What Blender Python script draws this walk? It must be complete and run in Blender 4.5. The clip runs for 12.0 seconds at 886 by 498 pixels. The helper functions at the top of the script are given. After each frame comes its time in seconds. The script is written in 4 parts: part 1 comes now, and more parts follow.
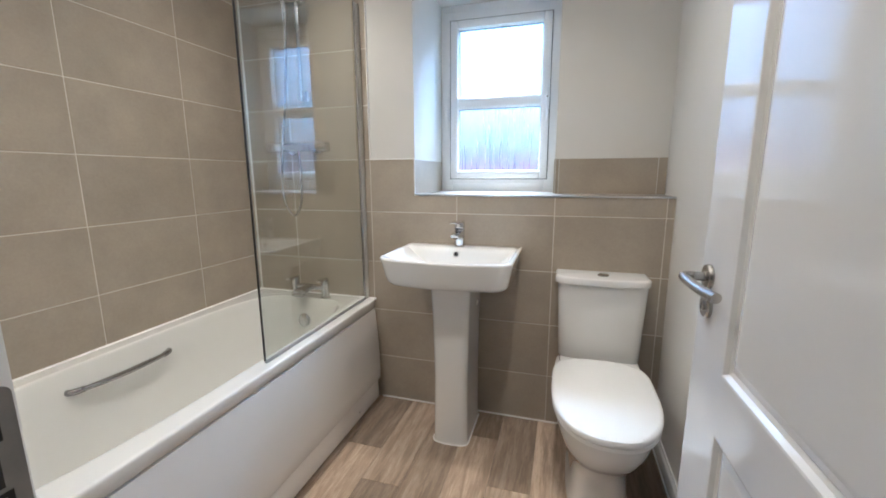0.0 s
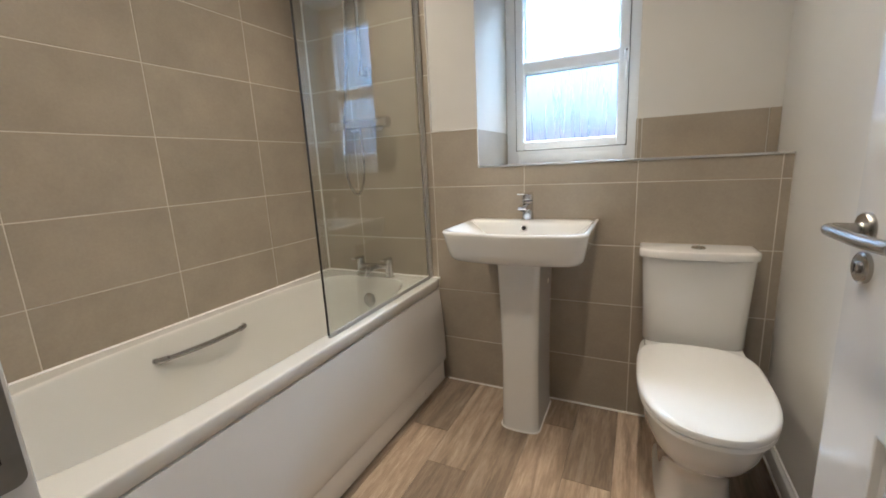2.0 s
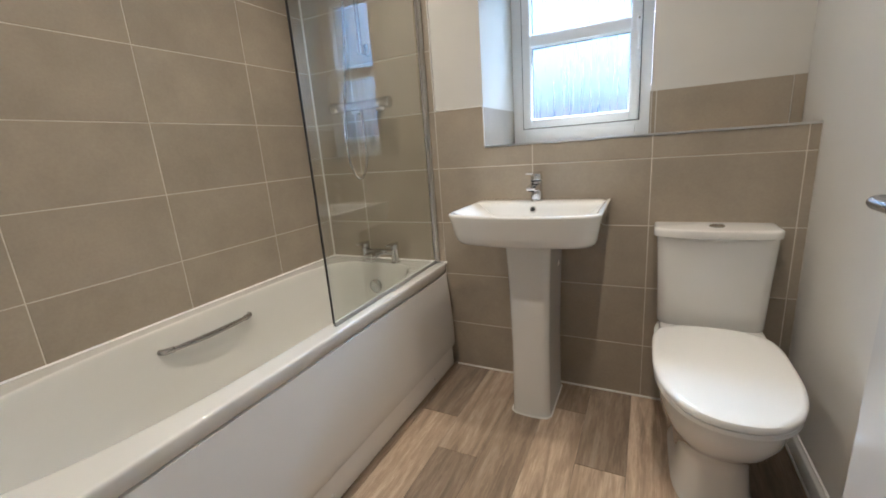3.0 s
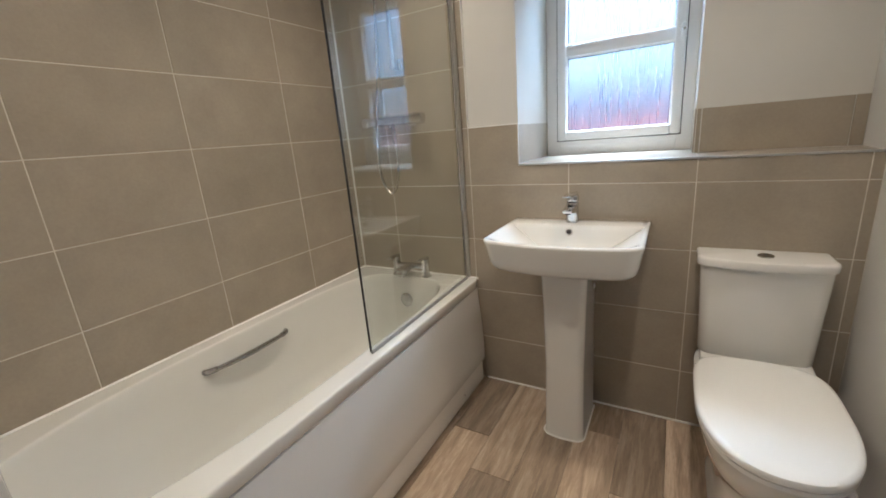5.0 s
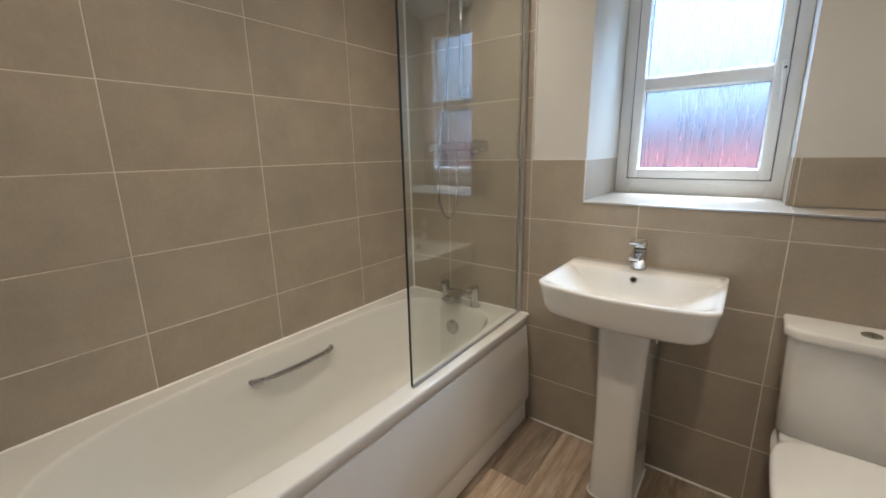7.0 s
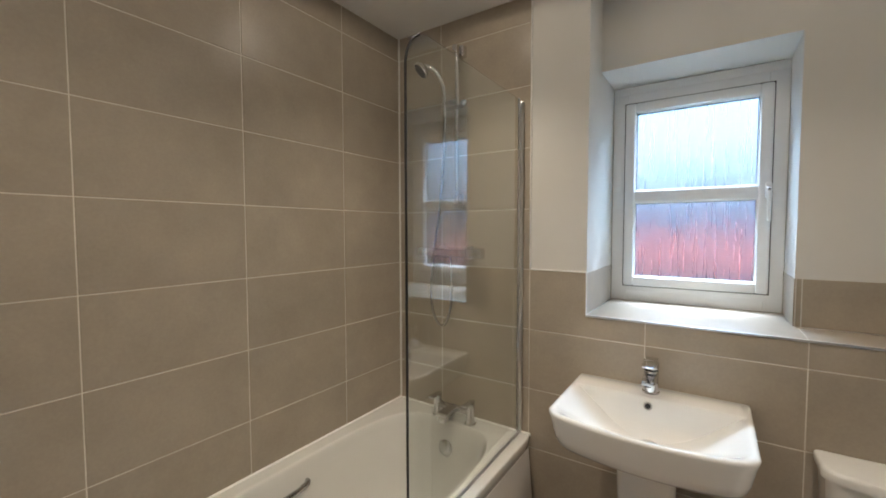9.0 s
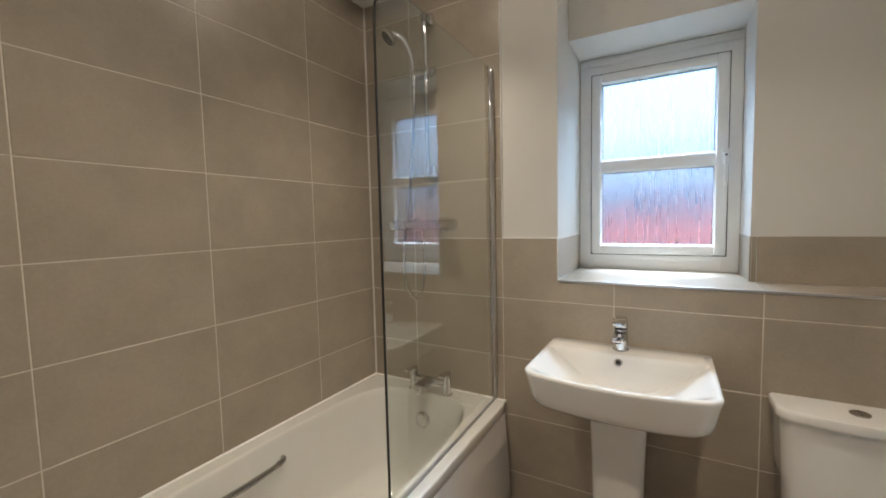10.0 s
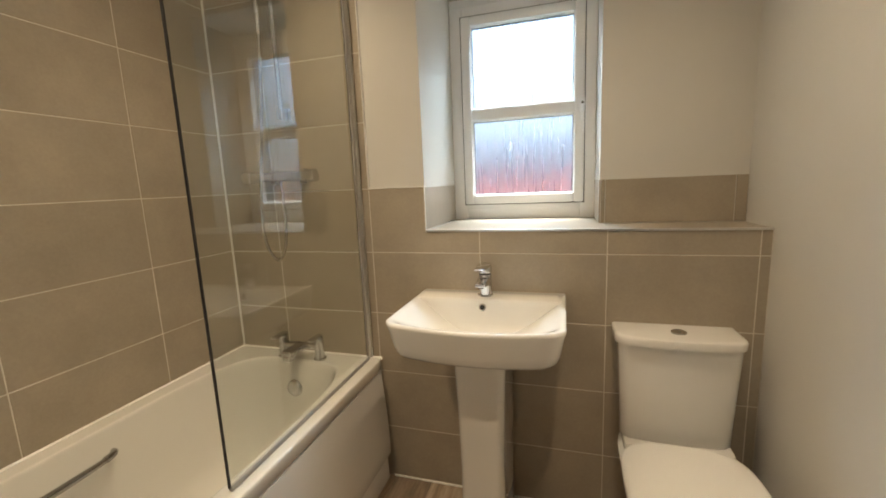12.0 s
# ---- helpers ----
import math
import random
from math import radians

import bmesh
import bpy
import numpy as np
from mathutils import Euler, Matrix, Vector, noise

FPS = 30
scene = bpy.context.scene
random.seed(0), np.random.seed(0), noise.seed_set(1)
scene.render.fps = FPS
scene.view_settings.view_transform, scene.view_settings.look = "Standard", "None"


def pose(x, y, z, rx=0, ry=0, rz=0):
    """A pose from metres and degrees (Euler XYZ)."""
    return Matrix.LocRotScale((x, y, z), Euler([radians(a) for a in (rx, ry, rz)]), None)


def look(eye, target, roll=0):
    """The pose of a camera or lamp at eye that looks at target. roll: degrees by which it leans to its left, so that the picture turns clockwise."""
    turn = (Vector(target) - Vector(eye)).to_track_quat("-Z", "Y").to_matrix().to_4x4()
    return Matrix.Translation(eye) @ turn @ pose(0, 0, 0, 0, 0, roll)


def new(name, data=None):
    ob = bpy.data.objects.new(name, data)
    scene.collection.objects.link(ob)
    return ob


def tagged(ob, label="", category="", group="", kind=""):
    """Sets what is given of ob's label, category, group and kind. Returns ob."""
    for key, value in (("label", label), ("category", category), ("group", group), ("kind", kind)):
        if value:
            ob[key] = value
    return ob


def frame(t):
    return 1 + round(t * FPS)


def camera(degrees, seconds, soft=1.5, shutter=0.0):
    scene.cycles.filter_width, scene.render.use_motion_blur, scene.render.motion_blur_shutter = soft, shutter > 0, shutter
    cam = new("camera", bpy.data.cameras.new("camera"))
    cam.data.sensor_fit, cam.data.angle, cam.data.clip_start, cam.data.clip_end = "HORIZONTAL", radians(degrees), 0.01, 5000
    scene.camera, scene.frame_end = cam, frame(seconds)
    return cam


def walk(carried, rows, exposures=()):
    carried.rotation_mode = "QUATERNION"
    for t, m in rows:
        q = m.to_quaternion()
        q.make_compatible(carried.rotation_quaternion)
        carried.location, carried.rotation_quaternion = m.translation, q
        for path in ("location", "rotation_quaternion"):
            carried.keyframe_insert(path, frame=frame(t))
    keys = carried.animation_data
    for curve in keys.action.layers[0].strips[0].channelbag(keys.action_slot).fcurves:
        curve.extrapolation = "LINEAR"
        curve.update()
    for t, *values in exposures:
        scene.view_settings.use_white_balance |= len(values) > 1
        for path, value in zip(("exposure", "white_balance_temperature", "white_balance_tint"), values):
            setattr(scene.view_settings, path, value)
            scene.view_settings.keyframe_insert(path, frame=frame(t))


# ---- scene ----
cam = camera(95.3, 12.0, soft=1.8)
PATH = [
    (0, (1.613, -1.827, 1.167), (1.054, 0.06, 0.807), -0.2),
    (0.5, (1.558, -1.765, 1.192), (0.885, 0.089, 0.861), -2.2),
    (1, (1.56, -1.739, 1.145), (0.788, 0.068, 0.774), -2.7),
    (1.5, (1.581, -1.761, 1.114), (0.743, 0.012, 0.721), -2.8),
    (2, (1.585, -1.741, 1.089), (0.725, 0.019, 0.685), -2.9),
    (2.5, (1.575, -1.717, 1.072), (0.7, 0.027, 0.635), -3.5),
    (3, (1.564, -1.698, 1.079), (0.678, 0.03, 0.599), -4.3),
    (5, (1.51, -1.681, 1.212), (0.536, -0.017, 0.681), -4.7),
    (5.5, (1.505, -1.666, 1.239), (0.453, -0.046, 0.718), -3.9),
    (6, (1.512, -1.655, 1.254), (0.388, -0.084, 0.737), -3.0),
    (6.5, (1.51, -1.651, 1.252), (0.343, -0.108, 0.745), -2.1),
    (7, (1.468, -1.635, 1.28), (0.285, -0.091, 0.815), -1.1),
    (7.5, (1.428, -1.616, 1.362), (0.243, -0.043, 1.014), -0.5),
    (9.5, (1.325, -1.593, 1.409), (0.253, 0.094, 1.337), -0.6),
    (10, (1.322, -1.598, 1.323), (0.337, 0.137, 1.182), -1.3),
    (10.5, (1.348, -1.602, 1.281), (0.517, 0.202, 1.044), -2.2),
    (11, (1.427, -1.562, 1.259), (0.843, 0.321, 0.928), -2.7),
    (11.5, (1.448, -1.532, 1.248), (1.033, 0.39, 0.881), -2.6),
    (12, (1.438, -1.453, 1.25), (0.865, 0.436, 0.932), -2.4),
]
EXPOSURES = [(0.0, 4.76, 5100, 10), (0.5, 4.47, 5150, 10), (1.0, 4.42, 5300, 10), (1.5, 4.46, 5650, 10), (2.0, 4.50, 5650, 10), (3.0, 4.50, 5500, 10), (5.5, 4.35, 5650, 10), (7.5, 4.28, 5700, 10), (9.5, 4.20, 5800, 10), (11.0, 4.26, 5950, 10), (12.0, 4.26, 7100, 10)]
walk(cam, [(t, look(eye, target, roll)) for t, eye, target, roll in PATH], EXPOSURES)

# ---- world, sun, lamps ----
world = bpy.data.worlds.new("overcast")
scene.world = world
world.use_nodes = True
wn = world.node_tree.nodes
sky = wn.new("ShaderNodeTexSky")
sky.sky_type = "NISHITA"
sky.sun_disc = False
sky.sun_elevation = radians(68)
sky.sun_rotation = radians(0)
sky.air_density, sky.dust_density, sky.ozone_density = 1.0, 3.5, 1.5
SKY = 0.15
wn["Background"].inputs["Strength"].default_value = SKY
world.node_tree.links.new(sky.outputs["Color"], wn["Background"].inputs["Color"])
sun_data = bpy.data.lights.new("sun", "SUN")
sun_data.energy, sun_data.angle, sun_data.color = 1.1, radians(40), (1.0, 0.98, 0.95)
sun = new("sun", sun_data)
sun.matrix_world = look((0, 7.5, 18.55), (0, 0, 0))
DOWNLIGHTS = [(0.58, -0.46), (1.56, -0.46), (0.62, -1.26), (1.56, -1.26)]
SPILL_W, BEAM_W, LAMP_COLOUR = 0.16, 1.62, (1.0, 0.81, 0.585)
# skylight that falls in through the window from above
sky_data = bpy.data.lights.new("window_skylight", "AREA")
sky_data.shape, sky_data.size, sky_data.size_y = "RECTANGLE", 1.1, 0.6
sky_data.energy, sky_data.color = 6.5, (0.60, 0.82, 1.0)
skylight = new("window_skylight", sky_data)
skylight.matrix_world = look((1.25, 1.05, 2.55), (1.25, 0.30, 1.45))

# ---- plan, in metres ----
ROW, COL = 0.252, 0.445            # tile pitch
ZF = 0.738                         # height of one tile joint; the others follow by ROW
TILE_TOP = ZF + 2 * ROW            # top of the half-height tiling
XR, YN, YB = 2.05, -1.67, 0.205    # right wall, door wall, set-back window wall (y = 0 is the boxing's tiled face)
CEIL = 2.36
SILL = 1.077
BOX_X = 0.931                      # right edge of the full-height boxing
WIN_R, WIN_TOP = 1.565, 2.065      # window opening
FRAME_Y = 0.465
DOOR_L, DOOR_R, DOOR_H = 1.225, 1.968, 2.03


# ---- materials ----
def material(name, colour, rough=0.5, metal=0.0, vary=0.0, scale=8.0, bump=0.0, bump_scale=60.0, coat=0.0, spec=0.5, per_object=0.0, fine=0.0):
    m = bpy.data.materials.new(name)
    m.use_nodes = True
    nt = m.node_tree
    b = nt.nodes["Principled BSDF"]
    b.inputs["Roughness"].default_value = rough
    b.inputs["Metallic"].default_value = metal
    b.inputs["Coat Weight"].default_value = coat
    b.inputs["Coat Roughness"].default_value = 0.04
    b.inputs["Specular IOR Level"].default_value = spec
    b.inputs["Base Color"].default_value = (*colour, 1)
    co = nt.nodes.new("ShaderNodeTexCoord")
    if vary or per_object:
        n = nt.nodes.new("ShaderNodeTexNoise")
        n.inputs["Scale"].default_value, n.inputs["Detail"].default_value, n.inputs["Roughness"].default_value = scale, 6, 0.62
        info = nt.nodes.new("ShaderNodeObjectInfo")
        shift = nt.nodes.new("ShaderNodeVectorMath")
        shift.operation = "MULTIPLY_ADD"
        shift.inputs[1].default_value = (1, 1, 1)
        comb = nt.nodes.new("ShaderNodeCombineXYZ")
        mul = nt.nodes.new("ShaderNodeMath")
        mul.operation = "MULTIPLY"
        mul.inputs[1].default_value = 37.0 if per_object else 0.0
        nt.links.new(info.outputs["Random"], mul.inputs[0])
        for k in range(3):
            nt.links.new(mul.outputs[0], comb.inputs[k])
        nt.links.new(co.outputs["Object"], shift.inputs[0])
        nt.links.new(comb.outputs[0], shift.inputs[2])
        nt.links.new(shift.outputs[0], n.inputs["Vector"])
        value = nt.nodes.new("ShaderNodeMapRange")
        value.inputs["From Min"].default_value, value.inputs["From Max"].default_value = 0.3, 0.7
        value.inputs["To Min"].default_value, value.inputs["To Max"].default_value = 1 - vary, 1 + vary
        nt.links.new(n.outputs["Fac"], value.inputs["Value"])
        factor = value.outputs[0]
        if fine:
            n2 = nt.nodes.new("ShaderNodeTexNoise")
            n2.inputs["Scale"].default_value, n2.inputs["Detail"].default_value = scale * 22, 3
            nt.links.new(shift.outputs[0], n2.inputs["Vector"])
            v2 = nt.nodes.new("ShaderNodeMapRange")
            v2.inputs["From Min"].default_value, v2.inputs["From Max"].default_value = 0.3, 0.7
            v2.inputs["To Min"].default_value, v2.inputs["To Max"].default_value = 1 - fine, 1 + fine
            nt.links.new(n2.outputs["Fac"], v2.inputs["Value"])
            mm = nt.nodes.new("ShaderNodeMath")
            mm.operation = "MULTIPLY"
            nt.links.new(factor, mm.inputs[0])
            nt.links.new(v2.outputs[0], mm.inputs[1])
            factor = mm.outputs[0]
        if per_object:
            tone = nt.nodes.new("ShaderNodeMapRange")
            tone.inputs["To Min"].default_value, tone.inputs["To Max"].default_value = 1 - per_object, 1 + per_object
            nt.links.new(info.outputs["Random"], tone.inputs["Value"])
            m3 = nt.nodes.new("ShaderNodeMath")
            m3.operation = "MULTIPLY"
            nt.links.new(factor, m3.inputs[0])
            nt.links.new(tone.outputs[0], m3.inputs[1])
            factor = m3.outputs[0]
        sc = nt.nodes.new("ShaderNodeVectorMath")
        sc.operation = "SCALE"
        sc.inputs[0].default_value = colour
        nt.links.new(factor, sc.inputs["Scale"])
        nt.links.new(sc.outputs[0], b.inputs["Base Color"])
    if bump:
        nb = nt.nodes.new("ShaderNodeTexNoise")
        nb.inputs["Scale"].default_value, nb.inputs["Detail"].default_value = bump_scale, 4
        nt.links.new(co.outputs["Object"], nb.inputs["Vector"])
        bp = nt.nodes.new("ShaderNodeBump")
        bp.inputs["Strength"].default_value, bp.inputs["Distance"].default_value = bump, 0.002
        nt.links.new(nb.outputs["Fac"], bp.inputs["Height"])
        nt.links.new(bp.outputs[0], b.inputs["Normal"])
    return m


TILE = material("beige_ceramic_tile", (0.36, 0.312, 0.248), rough=0.34, vary=0.10, scale=5.0, fine=0.035, bump=0.10, bump_scale=120, per_object=0.03)
GROUT = material("pale_grout", (0.68, 0.64, 0.57), rough=0.85, vary=0.10, scale=9, bump=0.3, bump_scale=300)
WALL = material("off_white_emulsion", (0.645, 0.628, 0.59), rough=0.7, vary=0.02, scale=3, bump=0.12, bump_scale=180)
CEILING = material("white_ceiling_paint", (0.74, 0.73, 0.71), rough=0.8, vary=0.02, scale=4, bump=0.12, bump_scale=160)
GLOSS = material("white_gloss_paint", (0.72, 0.715, 0.70), rough=0.075, vary=0.015, scale=6, bump=0.05, bump_scale=90)
UPVC = material("white_upvc", (0.87, 0.88, 0.89), rough=0.28, vary=0.015, scale=5)
CERAMIC = material("white_vitreous_china", (0.73, 0.72, 0.69), rough=0.035, vary=0.01, scale=3, coat=0.8)
ACRYLIC = material("white_bath_acrylic", (0.68, 0.672, 0.635), rough=0.02, vary=0.012, scale=3, coat=1.0)
PANEL = material("satin_white_bath_panel", (0.72, 0.70, 0.665), rough=0.24, vary=0.012, scale=2)
SEAT = material("white_thermoset_seat", (0.80, 0.795, 0.775), rough=0.12, vary=0.01, scale=3)
SEALANT = material("white_silicone", (0.80, 0.79, 0.76), rough=0.45, vary=0.05, scale=30)
CHROME = material("chrome", (0.68, 0.68, 0.69), rough=0.06, metal=1.0, vary=0.04, scale=12)
STEEL = material("satin_steel", (0.46, 0.44, 0.41), rough=0.26, metal=1.0, vary=0.06, scale=40)
SATIN_PLATE = material("dull_steel_plate", (0.26, 0.245, 0.225), rough=0.30, metal=1.0, vary=0.08, scale=40)
HANDLE = material("dark_mirror_chrome", (0.42, 0.41, 0.40), rough=0.09, metal=1.0, vary=0.05, scale=15)
ALU = material("polished_aluminium", (0.72, 0.72, 0.71), rough=0.34, metal=1.0, vary=0.04, scale=20)
SPRAY = material("dark_grey_rubber", (0.03, 0.03, 0.03), rough=0.6, vary=0.15, scale=150)
SEAL = material("grey_vinyl_seal", (0.34, 0.34, 0.33), rough=0.35, vary=0.06, scale=20)
SEAL_DARK = material("dark_grey_gasket", (0.06, 0.062, 0.068), rough=0.55, vary=0.08, scale=40)
# flat black for edges and slots, also the painted shade under the bath plinth
DARK = material("flat_black_and_gap_shade", (0.012, 0.012, 0.012), rough=0.5, vary=0.05, scale=20)
BRICKY = material("red_clay", (0.62, 0.16, 0.12), rough=0.9, vary=0.2, scale=1.2, bump=0.4, bump_scale=8)
SLATE = material("blue_grey_slate", (0.36, 0.40, 0.46), rough=0.7, vary=0.2, scale=1.0, bump=0.3, bump_scale=6)
RENDERED = material("pale_render", (0.52, 0.51, 0.55), rough=0.9, vary=0.1, scale=1.0)
LAWN = material("grass_green", (0.06, 0.10, 0.035), rough=1.0, vary=0.3, scale=0.8)
CARPET = material("beige_carpet", (0.36, 0.32, 0.27), rough=1.0, vary=0.12, scale=60, bump=0.5, bump_scale=400)


def glass(name, colour, rough=0.0, ior=1.5, drops=False):
    m = bpy.data.materials.new(name)
    m.use_nodes = True
    nt = m.node_tree
    b = nt.nodes["Principled BSDF"]
    b.inputs["Base Color"].default_value = (*colour, 1)
    b.inputs["Roughness"].default_value, b.inputs["IOR"].default_value, b.inputs["Transmission Weight"].default_value = rough, ior, 1.0
    if drops:
        co = nt.nodes.new("ShaderNodeTexCoord")
        heights = []
        for sx, sz, s in ((1.0, 0.05, 95.0), (1.0, 0.55, 260.0)):
            mp = nt.nodes.new("ShaderNodeMapping")
            mp.inputs["Scale"].default_value = (sx, 1, sz)
            n = nt.nodes.new("ShaderNodeTexNoise")
            n.inputs["Scale"].default_value, n.inputs["Detail"].default_value = s, 3
            nt.links.new(co.outputs["Object"], mp.inputs[0])
            nt.links.new(mp.outputs[0], n.inputs["Vector"])
            heights.append(n.outputs["Fac"])
        add = nt.nodes.new("ShaderNodeMath")
        nt.links.new(heights[0], add.inputs[0])
        nt.links.new(heights[1], add.inputs[1])
        bp = nt.nodes.new("ShaderNodeBump")
        bp.inputs["Strength"].default_value, bp.inputs["Distance"].default_value = 0.5, 0.0016
        wet = nt.nodes.new("ShaderNodeMapRange")
        wet.inputs["From Min"].default_value, wet.inputs["From Max"].default_value = 0.35, 0.65
        wet.inputs["To Min"].default_value, wet.inputs["To Max"].default_value = rough * 0.87, rough * 1.10
        nt.links.new(heights[0], wet.inputs["Value"])
        nt.links.new(wet.outputs[0], b.inputs["Roughness"])
        nt.links.new(add.outputs[0], bp.inputs["Height"])
        nt.links.new(bp.outputs[0], b.inputs["Normal"])
    return m


OBSCURE = glass("obscured_wet_glass", (0.104, 0.126, 0.142), rough=0.30, ior=1.35, drops=True)
CLEAR = glass("clear_toughened_glass", (0.875, 0.91, 0.88), ior=1.64)


def wood_material(name, shade):
    m = bpy.data.materials.new(name)
    m.use_nodes = True
    nt = m.node_tree
    L, N = nt.links.new, nt.nodes.new
    b = nt.nodes["Principled BSDF"]
    co, info = N("ShaderNodeTexCoord"), N("ShaderNodeObjectInfo")
    mul = N("ShaderNodeMath"); mul.operation = "MULTIPLY"; mul.inputs[1].default_value = 53.0
    L(info.outputs["Random"], mul.inputs[0])
    comb = N("ShaderNodeCombineXYZ")
    L(mul.outputs[0], comb.inputs[0]); L(mul.outputs[0], comb.inputs[1])
    add = N("ShaderNodeVectorMath")
    L(co.outputs["Object"], add.inputs[0]); L(comb.outputs[0], add.inputs[1])
    ramps = []
    for sx, sy, s, d, dist in ((1.0, 0.075, 24.0, 8, 1.0), (1.0, 0.05, 230.0, 5, 0.3)):
        mp = N("ShaderNodeMapping"); mp.inputs["Scale"].default_value = (sx, sy, 1)
        n = N("ShaderNodeTexNoise")
        n.inputs["Scale"].default_value, n.inputs["Detail"].default_value, n.inputs["Distortion"].default_value, n.inputs["Roughness"].default_value = s, d, dist, 0.66
        L(add.outputs[0], mp.inputs[0]); L(mp.outputs[0], n.inputs["Vector"])
        ramps.append(n)
    mp = N("ShaderNodeMapping"); mp.inputs["Scale"].default_value = (1.0, 0.16, 1)
    wave = N("ShaderNodeTexWave"); wave.wave_type, wave.bands_direction = "BANDS", "X"
    wave.inputs["Scale"].default_value, wave.inputs["Distortion"].default_value, wave.inputs["Detail"].default_value, wave.inputs["Detail Scale"].default_value, wave.inputs["Detail Roughness"].default_value = 5.0, 14.0, 5, 2.2, 0.7
    L(add.outputs[0], mp.inputs[0]); L(mp.outputs[0], wave.inputs["Vector"])
    ramps.append(wave)
    ramp = N("ShaderNodeValToRGB")
    e = ramp.color_ramp.elements
    e[0].position, e[0].color = 0.20, (0.128, 0.098, 0.072, 1)
    e[1].position, e[1].color = 0.80, (0.45, 0.372, 0.288, 1)
    mid = e.new(0.5); mid.color = (0.290, 0.219, 0.156, 1)
    mix = N("ShaderNodeMath"); mix.operation = "MULTIPLY_ADD"; mix.inputs[1].default_value = 0.14
    L(ramps[2].outputs["Fac"], mix.inputs[0])
    half = N("ShaderNodeMath"); half.operation = "MULTIPLY"; half.inputs[1].default_value = 0.86
    L(ramps[0].outputs["Fac"], half.inputs[0]); L(half.outputs[0], mix.inputs[2])
    L(mix.outputs[0], ramp.inputs[0])
    fine = N("ShaderNodeMapRange")
    fine.inputs["From Min"].default_value, fine.inputs["From Max"].default_value = 0.3, 0.7
    fine.inputs["To Min"].default_value, fine.inputs["To Max"].default_value = 0.85, 1.12
    L(ramps[1].outputs["Fac"], fine.inputs["Value"])
    tone = N("ShaderNodeMapRange")
    tone.inputs["To Min"].default_value, tone.inputs["To Max"].default_value = 0.86 * shade, 1.10 * shade
    L(info.outputs["Random"], tone.inputs["Value"])
    mm = N("ShaderNodeMath"); mm.operation = "MULTIPLY"
    L(fine.outputs[0], mm.inputs[0]); L(tone.outputs[0], mm.inputs[1])
    sc = N("ShaderNodeVectorMath"); sc.operation = "SCALE"
    L(ramp.outputs[0], sc.inputs[0]); L(mm.outputs[0], sc.inputs["Scale"])
    L(sc.outputs[0], b.inputs["Base Color"])
    b.inputs["Roughness"].default_value = 0.42
    bp = N("ShaderNodeBump"); bp.inputs["Strength"].default_value, bp.inputs["Distance"].default_value = 0.12, 0.001
    L(ramps[1].outputs["Fac"], bp.inputs["Height"]); L(bp.outputs[0], b.inputs["Normal"])
    return m


WOODS = {-1: wood_material("dark_oak_vinyl", 0.85), 0: wood_material("mid_oak_vinyl", 1.2), 1: wood_material("light_oak_vinyl", 1.62)}


def lamp_material():
    m = bpy.data.materials.new("lit_lens")
    m.use_nodes = True
    b = m.node_tree.nodes["Principled BSDF"]
    b.inputs["Emission Color"].default_value = (*LAMP_COLOUR, 1)
    b.inputs["Emission Strength"].default_value = 9.0
    return m


LENS = lamp_material()


# ---- mesh helpers ----
def box(bm, lo, hi, bevel=0.0, seg=2):
    r = bmesh.ops.create_cube(bm, size=1.0)
    vs = r["verts"]
    for v in vs:
        v.co = Vector([lo[i] if v.co[i] < 0 else hi[i] for i in range(3)])
    if bevel:
        es = list({e for v in vs for e in v.link_edges})
        bmesh.ops.bevel(bm, geom=es, offset=bevel, segments=seg, affect="EDGES", profile=0.5)
    return bm


def boxes(*items):
    bm = bmesh.new()
    for it in items:
        box(bm, *it)
    return bm


def loft(bm, rings, cap0=True, cap1=True):
    vr = [[bm.verts.new(p) for p in ring] for ring in rings]
    n = len(vr[0])
    for a, b in zip(vr, vr[1:]):
        for i in range(n):
            bm.faces.new((a[i], a[(i + 1) % n], b[(i + 1) % n], b[i]))
    if cap0:
        bm.faces.new(list(reversed(vr[0])))
    if cap1:
        bm.faces.new(vr[-1])
    bmesh.ops.recalc_face_normals(bm, faces=bm.faces)
    return bm


def turned(bm, profile, m=None, n=24):
    """A body turned round z from (radius, height) pairs, moved by m."""
    rings = [[Vector((r * math.cos(2 * math.pi * k / n), r * math.sin(2 * math.pi * k / n), z)) for k in range(n)] for r, z in profile]
    if m is not None:
        rings = [[m @ p for p in ring] for ring in rings]
    return loft(bm, rings)


def smooth_path(points, steps=8):
    pts = [Vector(p) for p in points]
    out = []
    for i in range(len(pts) - 1):
        p0, p1, p2, p3 = pts[max(i - 1, 0)], pts[i], pts[i + 1], pts[min(i + 2, len(pts) - 1)]
        for k in range(steps):
            t = k / steps
            out.append(0.5 * ((2 * p1) + (p2 - p0) * t + (2 * p0 - 5 * p1 + 4 * p2 - p3) * t * t + (3 * p1 - p0 - 3 * p2 + p3) * t ** 3))
    return out + [pts[-1]]


